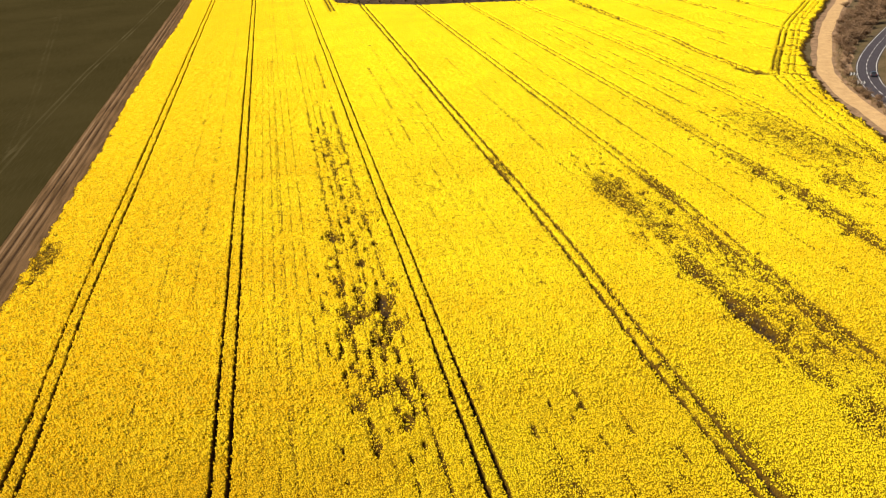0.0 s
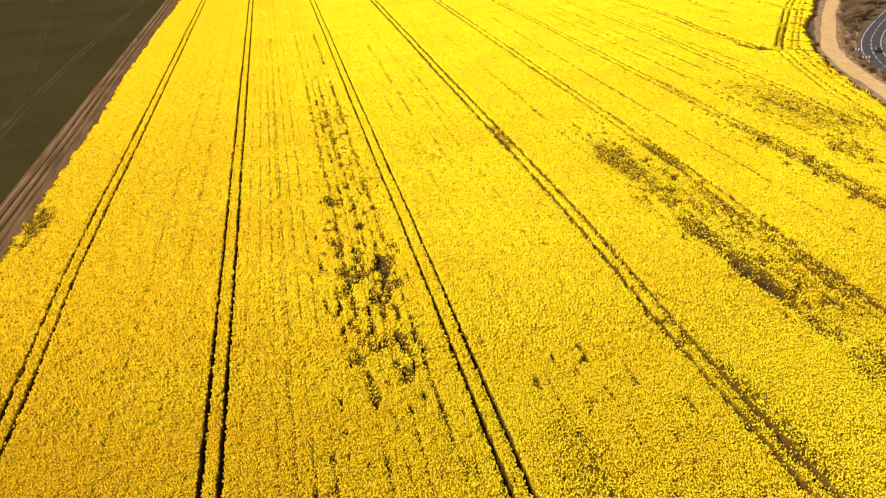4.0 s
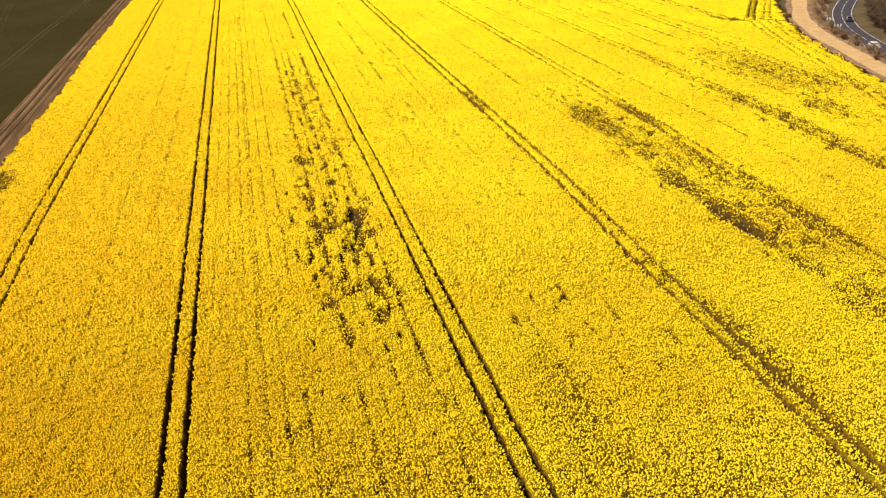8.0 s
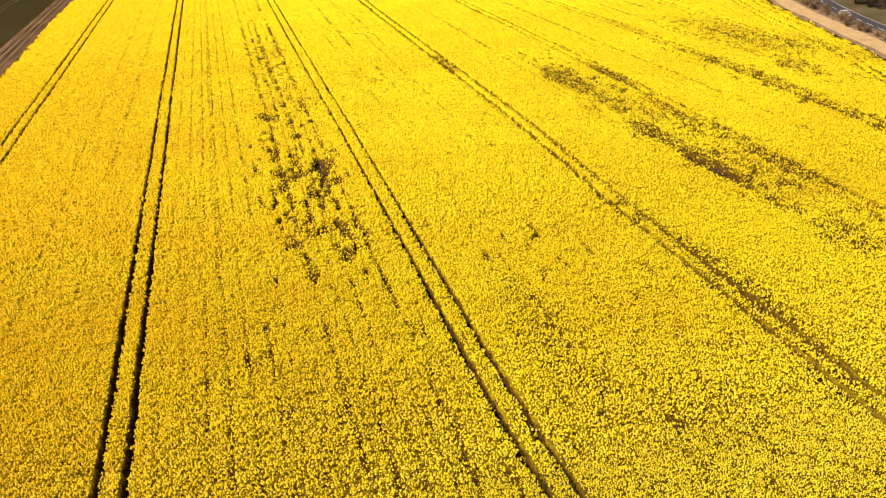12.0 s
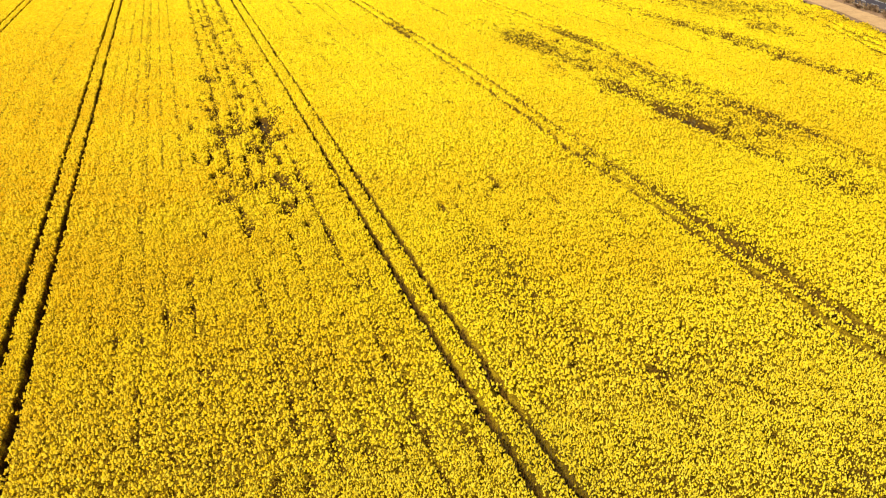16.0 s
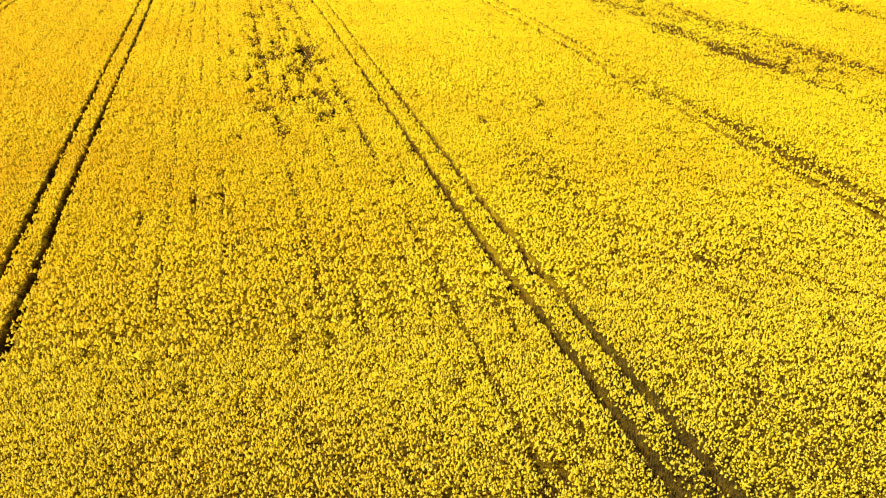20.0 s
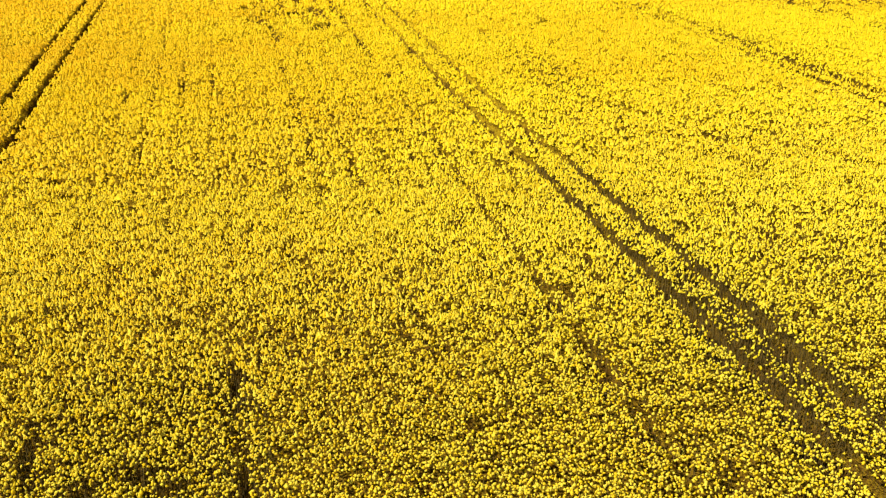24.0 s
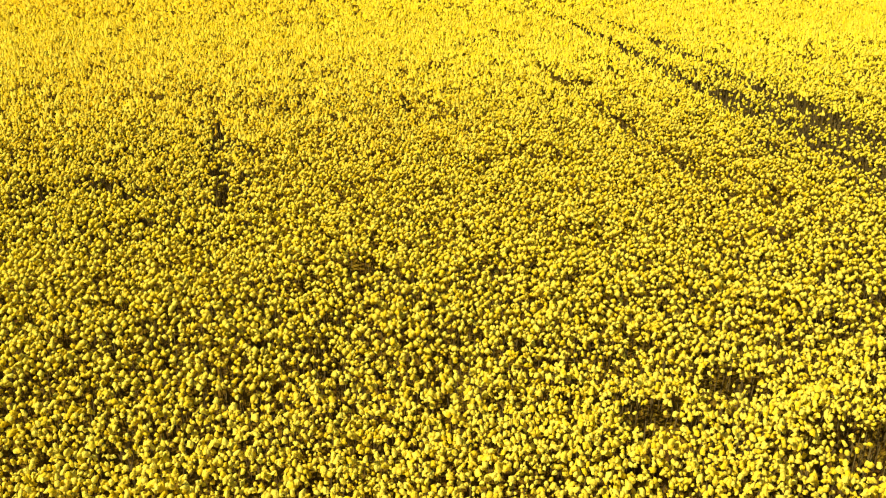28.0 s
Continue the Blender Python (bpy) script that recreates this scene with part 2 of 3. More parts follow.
def tram_x(k, y):
    """The middle of a tramline, with its gentle sway."""
    x = TRAMS[k][0]
    if k == 0:
        x = x - 0.95 * step(y, 85, 135)
    if k == 2:
        x = x + 0.75 * step(64 - y, 0, 42)
    if k == 3:
        x = x - 1.2 * step(130 - y, 0, 60)
    if k == 4:
        x = x - 2.2 * step(150 - y, 0, 80)
    if k == 5:
        x = x - 2.0 * step(150 - y, 0, 50)
    if k == 6:
        x = x + 2.0 * step(y, 180, 280) - 3.0 * step(y, 300, 390) - 2.5 * step(190 - y, 0, 40)
    if k == 7:
        x = x - 2.2 * step(290 - y, 0, 30) + 1.4 * step(y, 320, 390)
    if k in (8, 9):
        x = x - 1.6 * step(335 - y, 0, 45)
    return x + 0.35 * (fractal(y, y * 0 + 7 * k, 40, 11 + k, 2) - 0.5)


def crop_left(y):
    return -50.0 - 1.3 * step(y, 230, 290) + 0.9 * step(y, 370, 440) + 0.9 * (fractal(y, y * 0, 55, 5, 3) - 0.5) + 1.0 * (fractal(y, y * 0, 4, 6, 2) - 0.5)


def crop_right(y):
    ys, xs = zip(*CROP_RIGHT)
    return np.interp(y, ys, xs) + 2.2 * (fractal(y, y * 0, 12, 9, 3) - 0.5)


def far_edge(x):
    xs, ys = zip(*FAR_EDGE)
    return np.interp(x, xs, ys)


def near_line(x, y, line):
    """Distance to a bent line, and which side of it."""
    best = np.full(np.shape(x), 1e9)
    for (ax, ay), (bx, by) in zip(line, line[1:]):
        dx, dy = bx - ax, by - ay
        s = np.clip(((x - ax) * dx + (y - ay) * dy) / (dx * dx + dy * dy), 0, 1)
        best = np.minimum(best, np.hypot(x - ax - s * dx, y - ay - s * dy))
    return best


# Failed patches: x, y, half width, half length, depth
HOLES = [(8.9, 116.5, 1.3, 5.0, 1.0), (8.6, 108.5, 0.9, 3.5, 0.8), (3.2, 146.5, 0.9, 3.2, 0.8), (2.7, 125.5, 0.7, 4.0, 0.8), (7.3, 132.0, 0.9, 2.2, 0.9),
         (6.4, 105.0, 0.8, 3.0, 0.8), (2.8, 91.5, 0.7, 2.8, 0.8), (8.4, 93.0, 0.8, 3.0, 0.8), (2.8, 115.5, 1.3, 1.6, 0.8), (11.5, 122.5, 0.8, 1.2, 0.8),
         (7.8, 85.5, 0.7, 2.0, 0.7), (3.8, 82.5, 0.7, 2.0, 0.6), (10.0, 109.0, 1.8, 1.0, 0.8)]
# Thin stretches: x, y, half width, half length, depth
THIN = [(57.0, 147.0, 3.4, 14.0, 0.55), (58.0, 131.0, 2.2, 8.0, 0.42), (65.6, 148.0, 1.6, 12.0, 0.55), (63.5, 118.0, 1.4, 18.0, 0.36),
        (56.0, 111.0, 2.2, 9.0, 0.68), (56.2, 96.0, 2.0, 10.0, 0.90), (56.3, 81.0, 1.6, 5.0, 0.55), (57.0, 70.5, 3.2, 7.0, 0.50), (59.5, 92.0, 4.2, 28.0, 0.24),
        (65.0, 92.0, 1.6, 18.0, 0.42), (106.0, 178.0, 4.5, 14.0, 0.28), (102.0, 160.0, 4.5, 12.0, 0.22), (86.5, 138.0, 1.6, 22.0, 0.34), (86.0, 112.0, 1.8, 12.0, 0.36),
        (98.5, 137.0, 2.2, 8.0, 0.32), (88.6, 190.0, 1.6, 18.0, 0.26), (112.0, 150.0, 4.0, 20.0, 0.18), (129.6, 225.0, 1.6, 4.5, 0.85), (127.0, 230.0, 1.4, 6.0, 0.6), (41.2, 66.0, 2.4, 18.0, 0.42), (102.8, 170.0, 2.0, 14.0, 0.42), (40.5, 172.0, 1.2, 11.0, 0.45),
        (15.4, 27.0, 1.4, 4.0, 0.35), (-4.7, 24.3, 0.45, 0.5, 1.0), (-3.4, 24.9, 0.36, 0.40, 1.1), (-2.5, 24.2, 0.5, 0.26, 1.0), (-6.2, 26.4, 0.24, 1.2, 0.95), (-0.8, 24.2, 0.18, 0.8, 1.1), (-0.9, 28.9, 0.22, 1.0, 1.0),
        (61.0, 108.0, 5.5, 46.0, 0.21), (104.0, 166.0, 8.0, 28.0, 0.26), (88.0, 140.0, 2.4, 30.0, 0.25),
        (1.7, 19.7, 0.3, 0.4, 1.3), (0.7, 16.9, 0.25, 0.3, 0.7), (10.9, 31.8, 0.35, 0.5, 0.75), (5.5, 24.9, 0.3, 0.4, 0.6), (-1.8, 17.7, 0.2, 0.4, 0.6), (8.6, 38.6, 0.4, 0.6, 0.6), (10.4, 27.4, 0.3, 0.8, 0.7), (11.2, 21.3, 0.5, 0.6, 0.5), (2.7, 32.4, 0.4, 0.4, 0.5),
        (7.6, 12.9, 1.6, 0.7, 0.6), (10.5, 14.5, 1.6, 1.2, 0.5), (4.9, 14.1, 0.45, 0.35, 1.3), (6.4, 14.6, 0.45, 0.4, 1.2), (0.8, 16.3, 0.3, 0.6, 0.5), (1.6, 18.8, 0.3, 0.4, 0.5), (-47.0, 154.0, 2.2, 9.0, 0.5), (21.5, 62.0, 3.0, 12.0, 0.3),
        (3.0, 58.0, 4.0, 9.0, 0.16), (27.0, 48.0, 5.0, 6.0, 0.18), (20.5, 38.0, 1.0, 7.0, 0.25)]


# Stretches full of small gaps: x, y, half width, half length, strength
SPOTTED = [(5.8, 114.0, 4.8, 36.0, 0.9), (7.0, 170.0, 4.5, 45.0, 0.5), (60.0, 118.0, 6.0, 48.0, 0.7), (104.0, 160.0, 8.0, 32.0, 0.45), (4.0, 55.0, 9.0, 24.0, 0.15), (27.0, 55.0, 8.0, 24.0, 0.15), (86.5, 130.0, 3.5, 40.0, 0.6), (98.0, 137.0, 5.0, 16.0, 0.6),
           (40.5, 75.0, 2.0, 25.0, 0.7), (-47.0, 152.0, 3.0, 12.0, 0.5)]


ROW = 1.75


def row_x(nth):
    """The place across the field of a line of the drill."""
    return nth * ROW + 0.5 * (lattice(nth * 5.0, nth * 0 + 0.5, 77) - 0.5)


def cover_at(x, y):
    """How closed the crop stands, 0 (bare) to 1, and how deep the gap of a track or seam is."""
    fringe = fractal(x, y, 2.0, 23, 3)
    inside = step(x - crop_left(y) - 1.6 * (fringe - 0.5), 0.0, 1.7) * step(crop_right(y) - x - 3.0 * (fringe - 0.45), 0.0, 2.6) * step(far_edge(x) - y, 0, 3)
    rough = fractal(x, y, 1.1, 21, 3)
    broad = fractal(x, y * 0.5, 9.0, 31, 3)
    lack = np.zeros(np.shape(x))
    for px, py, rx, ry, deep in HOLES:
        r = np.hypot((x - px) / rx, (y - py) / ry)
        lack = np.maximum(lack, deep * step(1.2 - r + 1.5 * (rough - 0.5), 0.0, 0.7) * (0.5 + 1.0 * rough))
    for px, py, rx, ry, deep in THIN:
        r = np.hypot((x - px) / rx, (y - py) / ry)
        lack = np.maximum(lack, deep * step(1.25 - r, 0.0, 0.8) * (0.3 + 1.4 * rough))
    nth = np.round(x / ROW)
    off_row = np.abs(x - row_x(nth))
    gaps = fractal(x, y * 0.45, 0.9, 43, 3) + 0.08 * step(0.5 - off_row, 0.0, 0.3) - 0.03
    for px, py, rx, ry, deep in SPOTTED:
        r = np.hypot((x - px) / rx, (y - py) / ry)
        lack = np.maximum(lack, (0.42 + 0.34 * step(y, 60, 85) * (0.4 + 0.6 * step(178 - y, 0, 40))) * step(gaps + 0.16 * deep * step(1.3 - r, 0.0, 0.8), 0.64, 0.80) * (r < 1.3))
    spots = step(fractal(x, y * 0.7, 1.6, 41, 2), 0.74, 0.84) * step(broad, 0.42, 0.62)
    lack = np.maximum(lack, 0.22 * spots)
    ditch = np.zeros(np.shape(x))
    ragged = 0.30 * (fractal(x, y, 0.6, 51, 2) - 0.5)
    for k, (_, near, far, deep) in enumerate(TRAMS):
        mid = tram_x(k, y)
        for side in (-GAUGE, GAUGE):
            d = np.abs(x - mid - side) + ragged
            half = 0.25 + 0.10 * step(110 - y, 0, 40) * step(y, 34, 52) if k < 3 else 0.39 if k < 7 else 0.6
            if k == 2:
                half = half + 0.09 * step(47 - y, 0, 10) * step(fractal(x, y, 5.0, 53, 2), 0.25, 0.5)
            if k == 3:
                half = half + 0.12 * step(110 - y, 0, 40) * step(fractal(x, y, 9.0, 54, 2), 0.3, 0.6)
            if k in (4, 5):
                half = half + 0.14 * step(150 - y, 0, 40) * step(fractal(x, y, 9.0, 55, 2), 0.35, 0.6)
            if k in (3, 4, 5):
                deep = TRAMS[k][3] * (1 - (0.10 if k == 3 else 0.28) * step(160 - y, 0, 40) * step(fractal(x, y, 1.3, 57, 2), 0.35, 0.65))
            ditch = np.maximum(ditch, deep * step(half - d, 0.0, 0.12) * step(y, near, near + 1) * step(far - y, 0, 2))
    for sx, near, far, deep in SEAMS:
        close = np.abs(x - sx) < 0.9
        cx, cy = x[close], y[close]
        d = np.abs(cx - sx - 0.5 * (fractal(cy, cy * 0 + sx, 30, 61, 2) - 0.5)) + ragged[close]
        broken = step(fractal(cx * 0.3, cy, 3.0, 71, 2), 0.30, 0.5)
        ditch[close] = np.maximum(ditch[close], 0.95 * deep * broken * step(0.27 + 0.15 * step(cy, 120, 220) - d, 0.0, 0.16) * step(cy, near, near + 8) * step(far - cy, 0, 8))
    # faint lines of the drill, clearest in the middle strip
    chance = lattice(nth * 5.0, nth * 0 + 0.5, 77)
    d = off_row + ragged
    faint = (0.16 + 0.20 * step(14 - np.abs(x + 0.5), 0, 4)) * step(chance, 0.1, 0.6) * step(y, 22, 75)
    ditch = np.maximum(ditch, faint * step(fractal(x * 0.3, y, 7.0, 73, 2), 0.22, 0.5) * step(0.22 - d, 0.0, 0.14))
    turn = near_line(x, y, HEADLAND)
    ditch = np.maximum(ditch, 0.97 * step(0.36 - np.abs(turn - 0.88) + 0.5 * ragged, 0.0, 0.16) * step(y, 60, 61))
    ditch = np.maximum(ditch, 0.38 * step(0.9 - turn + ragged, 0.0, 0.3) * step(y, 222, 226) * step(270 - y, 0, 20))
    hy, hx = zip(*[(b, a) for a, b in reversed(HEADLAND)])
    aside = x - np.interp(y, hy, hx)
    beyond = step(aside, 1.5, 3.0) * step(y, 205, 225)
    for u in (227.0, 238.0, 249.0, 261.7, 272.0, 285.3, 297.0, 309.0, 321.0):
        ditch = np.maximum(ditch, 0.9 * beyond * step((1.5 if u in (285.3, 309.0) else 1.1) - np.abs(0.86 * x + 0.5 * y - u) - ragged, 0.0, 0.25))
    for off in (3.9, 5.8):
        side = np.abs(aside - off) * 0.75 + ragged
        ditch = np.maximum(ditch, 0.8 * step(0.28 - side, 0.0, 0.16) * step(y, 150, 190))
    ditch = np.maximum(ditch, 0.9 * step(0.9 - near_line(x, y, [(24.5, 469), (31, 465), (41, 455.5)]), 0.0, 0.4))
    ditch = np.maximum(ditch, 0.95 * step(0.55 - np.abs(np.abs(x - 25.7) - 0.9), 0.0, 0.2) * step(y, 440, 443))
    cover = np.clip(1 - lack, 0, 1) * (1 - 0.96 * ditch) * inside
    return cover, broad


def columns(x0, x1, dx, y_mid):
    """Grid lines across the field, closer at the wheel tracks."""
    xs = list(np.arange(x0, x1 + dx / 2, dx))
    if dx < 2:
        for k, (_, near, far, _) in enumerate(TRAMS):
            for side in (-GAUGE, GAUGE):
                c = TRAMS[k][0] + side
                if x0 < c < x1:
                    xs = [v for v in xs if abs(v - c) > 0.75] + [c + o for o in (-0.55, -0.32, -0.20, -0.09, 0.09, 0.20, 0.32, 0.55)]
    if dx < 0.5 and y_mid > 60:
        for nth in range(-9, 10):
            c = float(row_x(np.array(float(nth))))
            xs += [c + o for o in (-0.2, -0.07, 0.07, 0.2)]
    return np.array(sorted(v for v in xs if x0 <= v <= x1))


def headed(x, y):
    """1 where single flower heads stand, 0 outside."""
    ys = (10, 17, 41, 50, 92, 165)
    lo, hi = np.interp(y, ys, (-5, -8, -17, -20, -45, -50)), np.interp(y, ys, (11, 19, 45, 54, 89, 124))
    return step(y, 9.6, 10.4) * step(x - lo, -0.3, 0.3) * step(hi - x, -0.3, 0.3)


def sheet(name, x0, x1, y0, y1, dx, dy, lumps, material, shut=(70, 130)):
    """One stretch of the canopy as a relief mesh."""
    xs = columns(x0, x1, dx, (y0 + y1) / 2)
    ys = np.arange(y0, y1 + dy / 2, dy)
    gx, gy = np.meshgrid(xs, ys)
    sway = np.zeros(gx.shape)
    for k in range(len(TRAMS)):
        sway += (tram_x(k, gy) - TRAMS[k][0]) * step(3.0 - np.abs(gx - TRAMS[k][0]), 0.0, 1.5)
    gx = gx + sway
    jitter = 0.35 * dy
    gy2 = gy + jitter * (lattice(gx * 3.1, gy * 3.7, 3) - 0.5)
    cover, broad = cover_at(gx, gy2)
    # from the open stand, seen from close by, to the closed canopy
    far = step(gy2, *shut)
    bare = 1 - headed(gx, gy2)
    mid = step(gy2, 28, 85) * (1 - np.maximum(far, bare))
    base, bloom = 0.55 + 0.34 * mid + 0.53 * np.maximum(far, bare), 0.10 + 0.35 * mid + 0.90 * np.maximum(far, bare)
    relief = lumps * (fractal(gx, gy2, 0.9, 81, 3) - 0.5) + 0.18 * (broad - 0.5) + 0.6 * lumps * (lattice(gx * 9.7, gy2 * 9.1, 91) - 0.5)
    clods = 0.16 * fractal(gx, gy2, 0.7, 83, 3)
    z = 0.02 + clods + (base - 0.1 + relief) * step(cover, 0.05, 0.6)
    return grid_mesh(name, gx, gy2, z, material, {"cover": cover, "bloom": bloom, "coarse": far, "gap_shade": np.maximum(far, 0.85 * step(gy2, 35, 80)), "closed": step(gy2, 110, 330)}, cover > 0)


def grid_mesh(name, gx, gy, gz, material, extra=(), wanted=None):
    rows, cols = gx.shape
    me = bpy.data.meshes.new(name)
    n = np.arange(rows * cols).reshape(rows, cols)
    quads = np.stack([n[:-1, :-1], n[:-1, 1:], n[1:, 1:], n[1:, :-1]], -1).reshape(-1, 4)
    if wanted is not None:
        quads = quads[wanted.ravel()[quads].any(1)]
    fill(me, np.stack([gx, gy, gz], -1).reshape(-1, 3), quads)
    for key, values in dict(extra).items():
        me.attributes.new(key, "FLOAT", "POINT").data.foreach_set("value", np.ascontiguousarray(values, np.float32).ravel())
    me.materials.append(material)
    me.shade_smooth()
    return new(name, me)


def fill(me, verts, faces):
    """Vertices and faces of one size into an empty mesh, at once."""
    me.vertices.add(len(verts))
    me.vertices.foreach_set("co", np.ascontiguousarray(verts, np.float32).ravel())
    k = faces.shape[1]
    me.loops.add(faces.size)
    me.loops.foreach_set("vertex_index", np.ascontiguousarray(faces, np.int32).ravel())
    me.polygons.add(len(faces))
    me.polygons.foreach_set("loop_start", np.arange(0, faces.size, k, dtype=np.int32))
    me.update(calc_edges=True)
    me.validate()


# ---- the field of rape ----
rape = tagged(new("rape_field"), "flowering yellow rape crop with wheel tracks and thin patches", "crop", kind="stuff")


def under(ob, parent):
    ob.parent = parent
    return ob


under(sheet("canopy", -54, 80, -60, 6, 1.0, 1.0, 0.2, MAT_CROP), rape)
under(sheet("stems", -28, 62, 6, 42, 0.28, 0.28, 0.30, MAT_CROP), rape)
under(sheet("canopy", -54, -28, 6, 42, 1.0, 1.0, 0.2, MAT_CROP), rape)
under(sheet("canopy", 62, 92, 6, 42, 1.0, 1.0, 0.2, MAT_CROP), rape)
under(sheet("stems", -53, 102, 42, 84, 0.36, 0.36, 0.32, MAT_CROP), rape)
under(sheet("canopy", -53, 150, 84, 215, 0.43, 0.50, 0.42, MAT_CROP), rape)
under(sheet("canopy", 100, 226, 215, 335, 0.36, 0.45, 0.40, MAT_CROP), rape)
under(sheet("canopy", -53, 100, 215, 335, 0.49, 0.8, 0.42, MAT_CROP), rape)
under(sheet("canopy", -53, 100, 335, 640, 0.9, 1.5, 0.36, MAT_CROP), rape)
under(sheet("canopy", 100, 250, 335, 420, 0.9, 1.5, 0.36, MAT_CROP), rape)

def dome_shape(rings):
    """A flower head as a rounded dome: a tip and rings of five, each ring given by its radius and height."""
    verts, faces = [(0.0, 0.0, 1.0)], []
    for k, (radius, high) in enumerate(rings):
        for i in range(5):
            a = 2 * math.pi * (i + 0.5 * k) / 5
            verts.append((radius * math.cos(a), radius * math.sin(a), high))
            here, beside = 1 + 5 * k + i, 1 + 5 * k + (i + 1) % 5
            if k == 0:
                faces.append((0, here, beside))
            else:
                up, up_beside = here - 5, beside - 5
                faces += [(up, here, up_beside), (up_beside, here, beside)]
    return np.array(verts), np.array(faces)


HEAD, HEAD_FACES = dome_shape(((0.88, 0.48), (0.92, -0.45)))
OCTA = np.array([(1, 0, 0), (0, 1, 0), (-1, 0, 0), (0, -1, 0), (0, 0, 0.8), (0, 0, -1.1)], float)
OCTA_FACES = np.array([(0, 1, 4), (1, 2, 4), (2, 3, 4), (3, 0, 4), (1, 0, 5), (2, 1, 5), (3, 2, 5), (0, 3, 5)])
CONE = np.array([(0.9, 0, -0.75), (0, 0.9, -0.75), (-0.9, 0, -0.75), (0, -0.9, -0.75), (0.1, 0.1, 0.85)])
CONE_FACES = np.array([(0, 1, 4), (1, 2, 4), (2, 3, 4), (3, 0, 4)])


def flower_heads(name, y0, y1, left, right, spacing, radius, tall, shape, faces, top, seed, fade_in=0.0, fade_out=0.0, straggling=False):
    """Flower heads on a shaken lattice, left out where the crop is thin; straggling ones stand only there."""
    rng = np.random.default_rng(seed)
    gx, gy = np.meshgrid(np.arange(min(left), max(right), spacing), np.arange(y0, y1, spacing))
    x = gx.ravel() + rng.uniform(-0.55, 0.55, gx.size) * spacing
    y = gy.ravel() + rng.uniform(-0.55, 0.55, gx.size) * spacing
    lo, hi = np.interp(y, (y0, y1), left), np.interp(y, (y0, y1), right)
    keep = (x > lo) & (x < hi)
    x, y = x[keep], y[keep]
    cover, broad = cover_at(x, y)
    full = np.ones(len(x))
    if fade_in:
        full *= step(y, y0, y0 + fade_in)
    if fade_out:
        full *= 1 - step(y, y1 - fade_out, y1)
    keep = rng.uniform(0.10, 1.0, len(x)) < full * (cover * (0.87 + 0.35 * (broad - 0.5) - (0.17 * step(x, 4, 20) + 0.04) * step(48 - y, 0, 12)) + 0.10 * (cover > 0.6))
    keep &= cover > 0.28
    plant = fractal(x, y, 0.42, 87, 2)
    keep &= rng.uniform(0, 1, len(x)) < 0.55 + 0.9 * plant
    if straggling:
        keep = (cover > 0.08) & (cover < 0.82) & (rng.uniform(0, 1, len(x)) < 0.16 + 0.26 * cover)
    x, y, cover, broad, plant = x[keep], y[keep], cover[keep], broad[keep], plant[keep]
    n = len(x)
    size = radius * rng.uniform(0.6, 1.4, n)
    z = top - 0.32 * (1 - cover) + 0.18 * (broad - 0.5) + 0.30 * (fractal(x, y, 0.9, 81, 3) - 0.5) + 0.22 * (plant - 0.5) + rng.normal(0, 0.10, n)
    turn = rng.uniform(0, 6.283, n)
    c, s = np.cos(turn)[:, None], np.sin(turn)[:, None]
    uneven = 0.42 if len(faces) > 10 else 0.28
    form = shape[None] * (1 + rng.uniform(-uneven, uneven, (n, len(shape), 1)))
    px = (form[..., 0] * c - form[..., 1] * s) * size[:, None]
    py = (form[..., 0] * s + form[..., 1] * c) * size[:, None]
    pz = form[..., 2] * size[:, None] * tall
    lean = rng.normal(0, 0.25, (n, 2))
    px, py = px + pz * lean[:, :1], py + pz * lean[:, 1:]
    verts = np.stack([px + x[:, None], py + y[:, None], pz + z[:, None]], -1).reshape(-1, 3)
    tris = (faces[None] + (np.arange(n) * len(shape))[:, None, None]).reshape(-1, 3)
    me = bpy.data.meshes.new(name)
    fill(me, verts, tris)
    me.materials.append(MAT_PETAL)
    if len(faces) < 10:
        me.shade_smooth()
    return under(new(name, me), rape)


flower_heads("flower_heads", 10, 17, (-5, -8), (11, 19), 0.062, 0.030, 1.35, HEAD, HEAD_FACES, 1.20, 1, 0, 3)
flower_heads("flower_heads", 14, 41, (-7, -17), (17, 45), 0.083, 0.044, 1.30, OCTA, OCTA_FACES, 1.20, 2, 3, 21)
flower_heads("flower_heads", 20, 50, (-9, -21), (26, 55), 0.103, 0.056, 1.50, CONE, CONE_FACES, 1.20, 3, 20, 8)
flower_heads("flower_heads", 42, 92, (-16, -44), (48, 90), 0.176, 0.092, 1.1, CONE, CONE_FACES, 1.20, 4, 8, 14)
flower_heads("flower_heads", 78, 165, (-46, -50), (80, 124), 0.325, 0.150, 0.95, CONE, CONE_FACES, 1.17, 5, 14, 30)
flower_heads("flower_heads", 138, 235, (-50, -51), (115, 150), 0.50, 0.20, 0.95, CONE, CONE_FACES, 1.13, 10, 25, 60)
flower_heads("flower_heads", 55, 200, (-3, -3), (14, 14), 0.21, 0.085, 1.1, CONE, CONE_FACES, 1.12, 21, straggling=True)
flower_heads("flower_heads", 50, 180, (36, 48), (72, 74), 0.21, 0.085, 1.1, CONE, CONE_FACES, 1.12, 22, straggling=True)
flower_heads("flower_heads", 105, 205, (80, 84), (110, 128), 0.28, 0.11, 1.1, CONE, CONE_FACES, 1.12, 23, straggling=True)


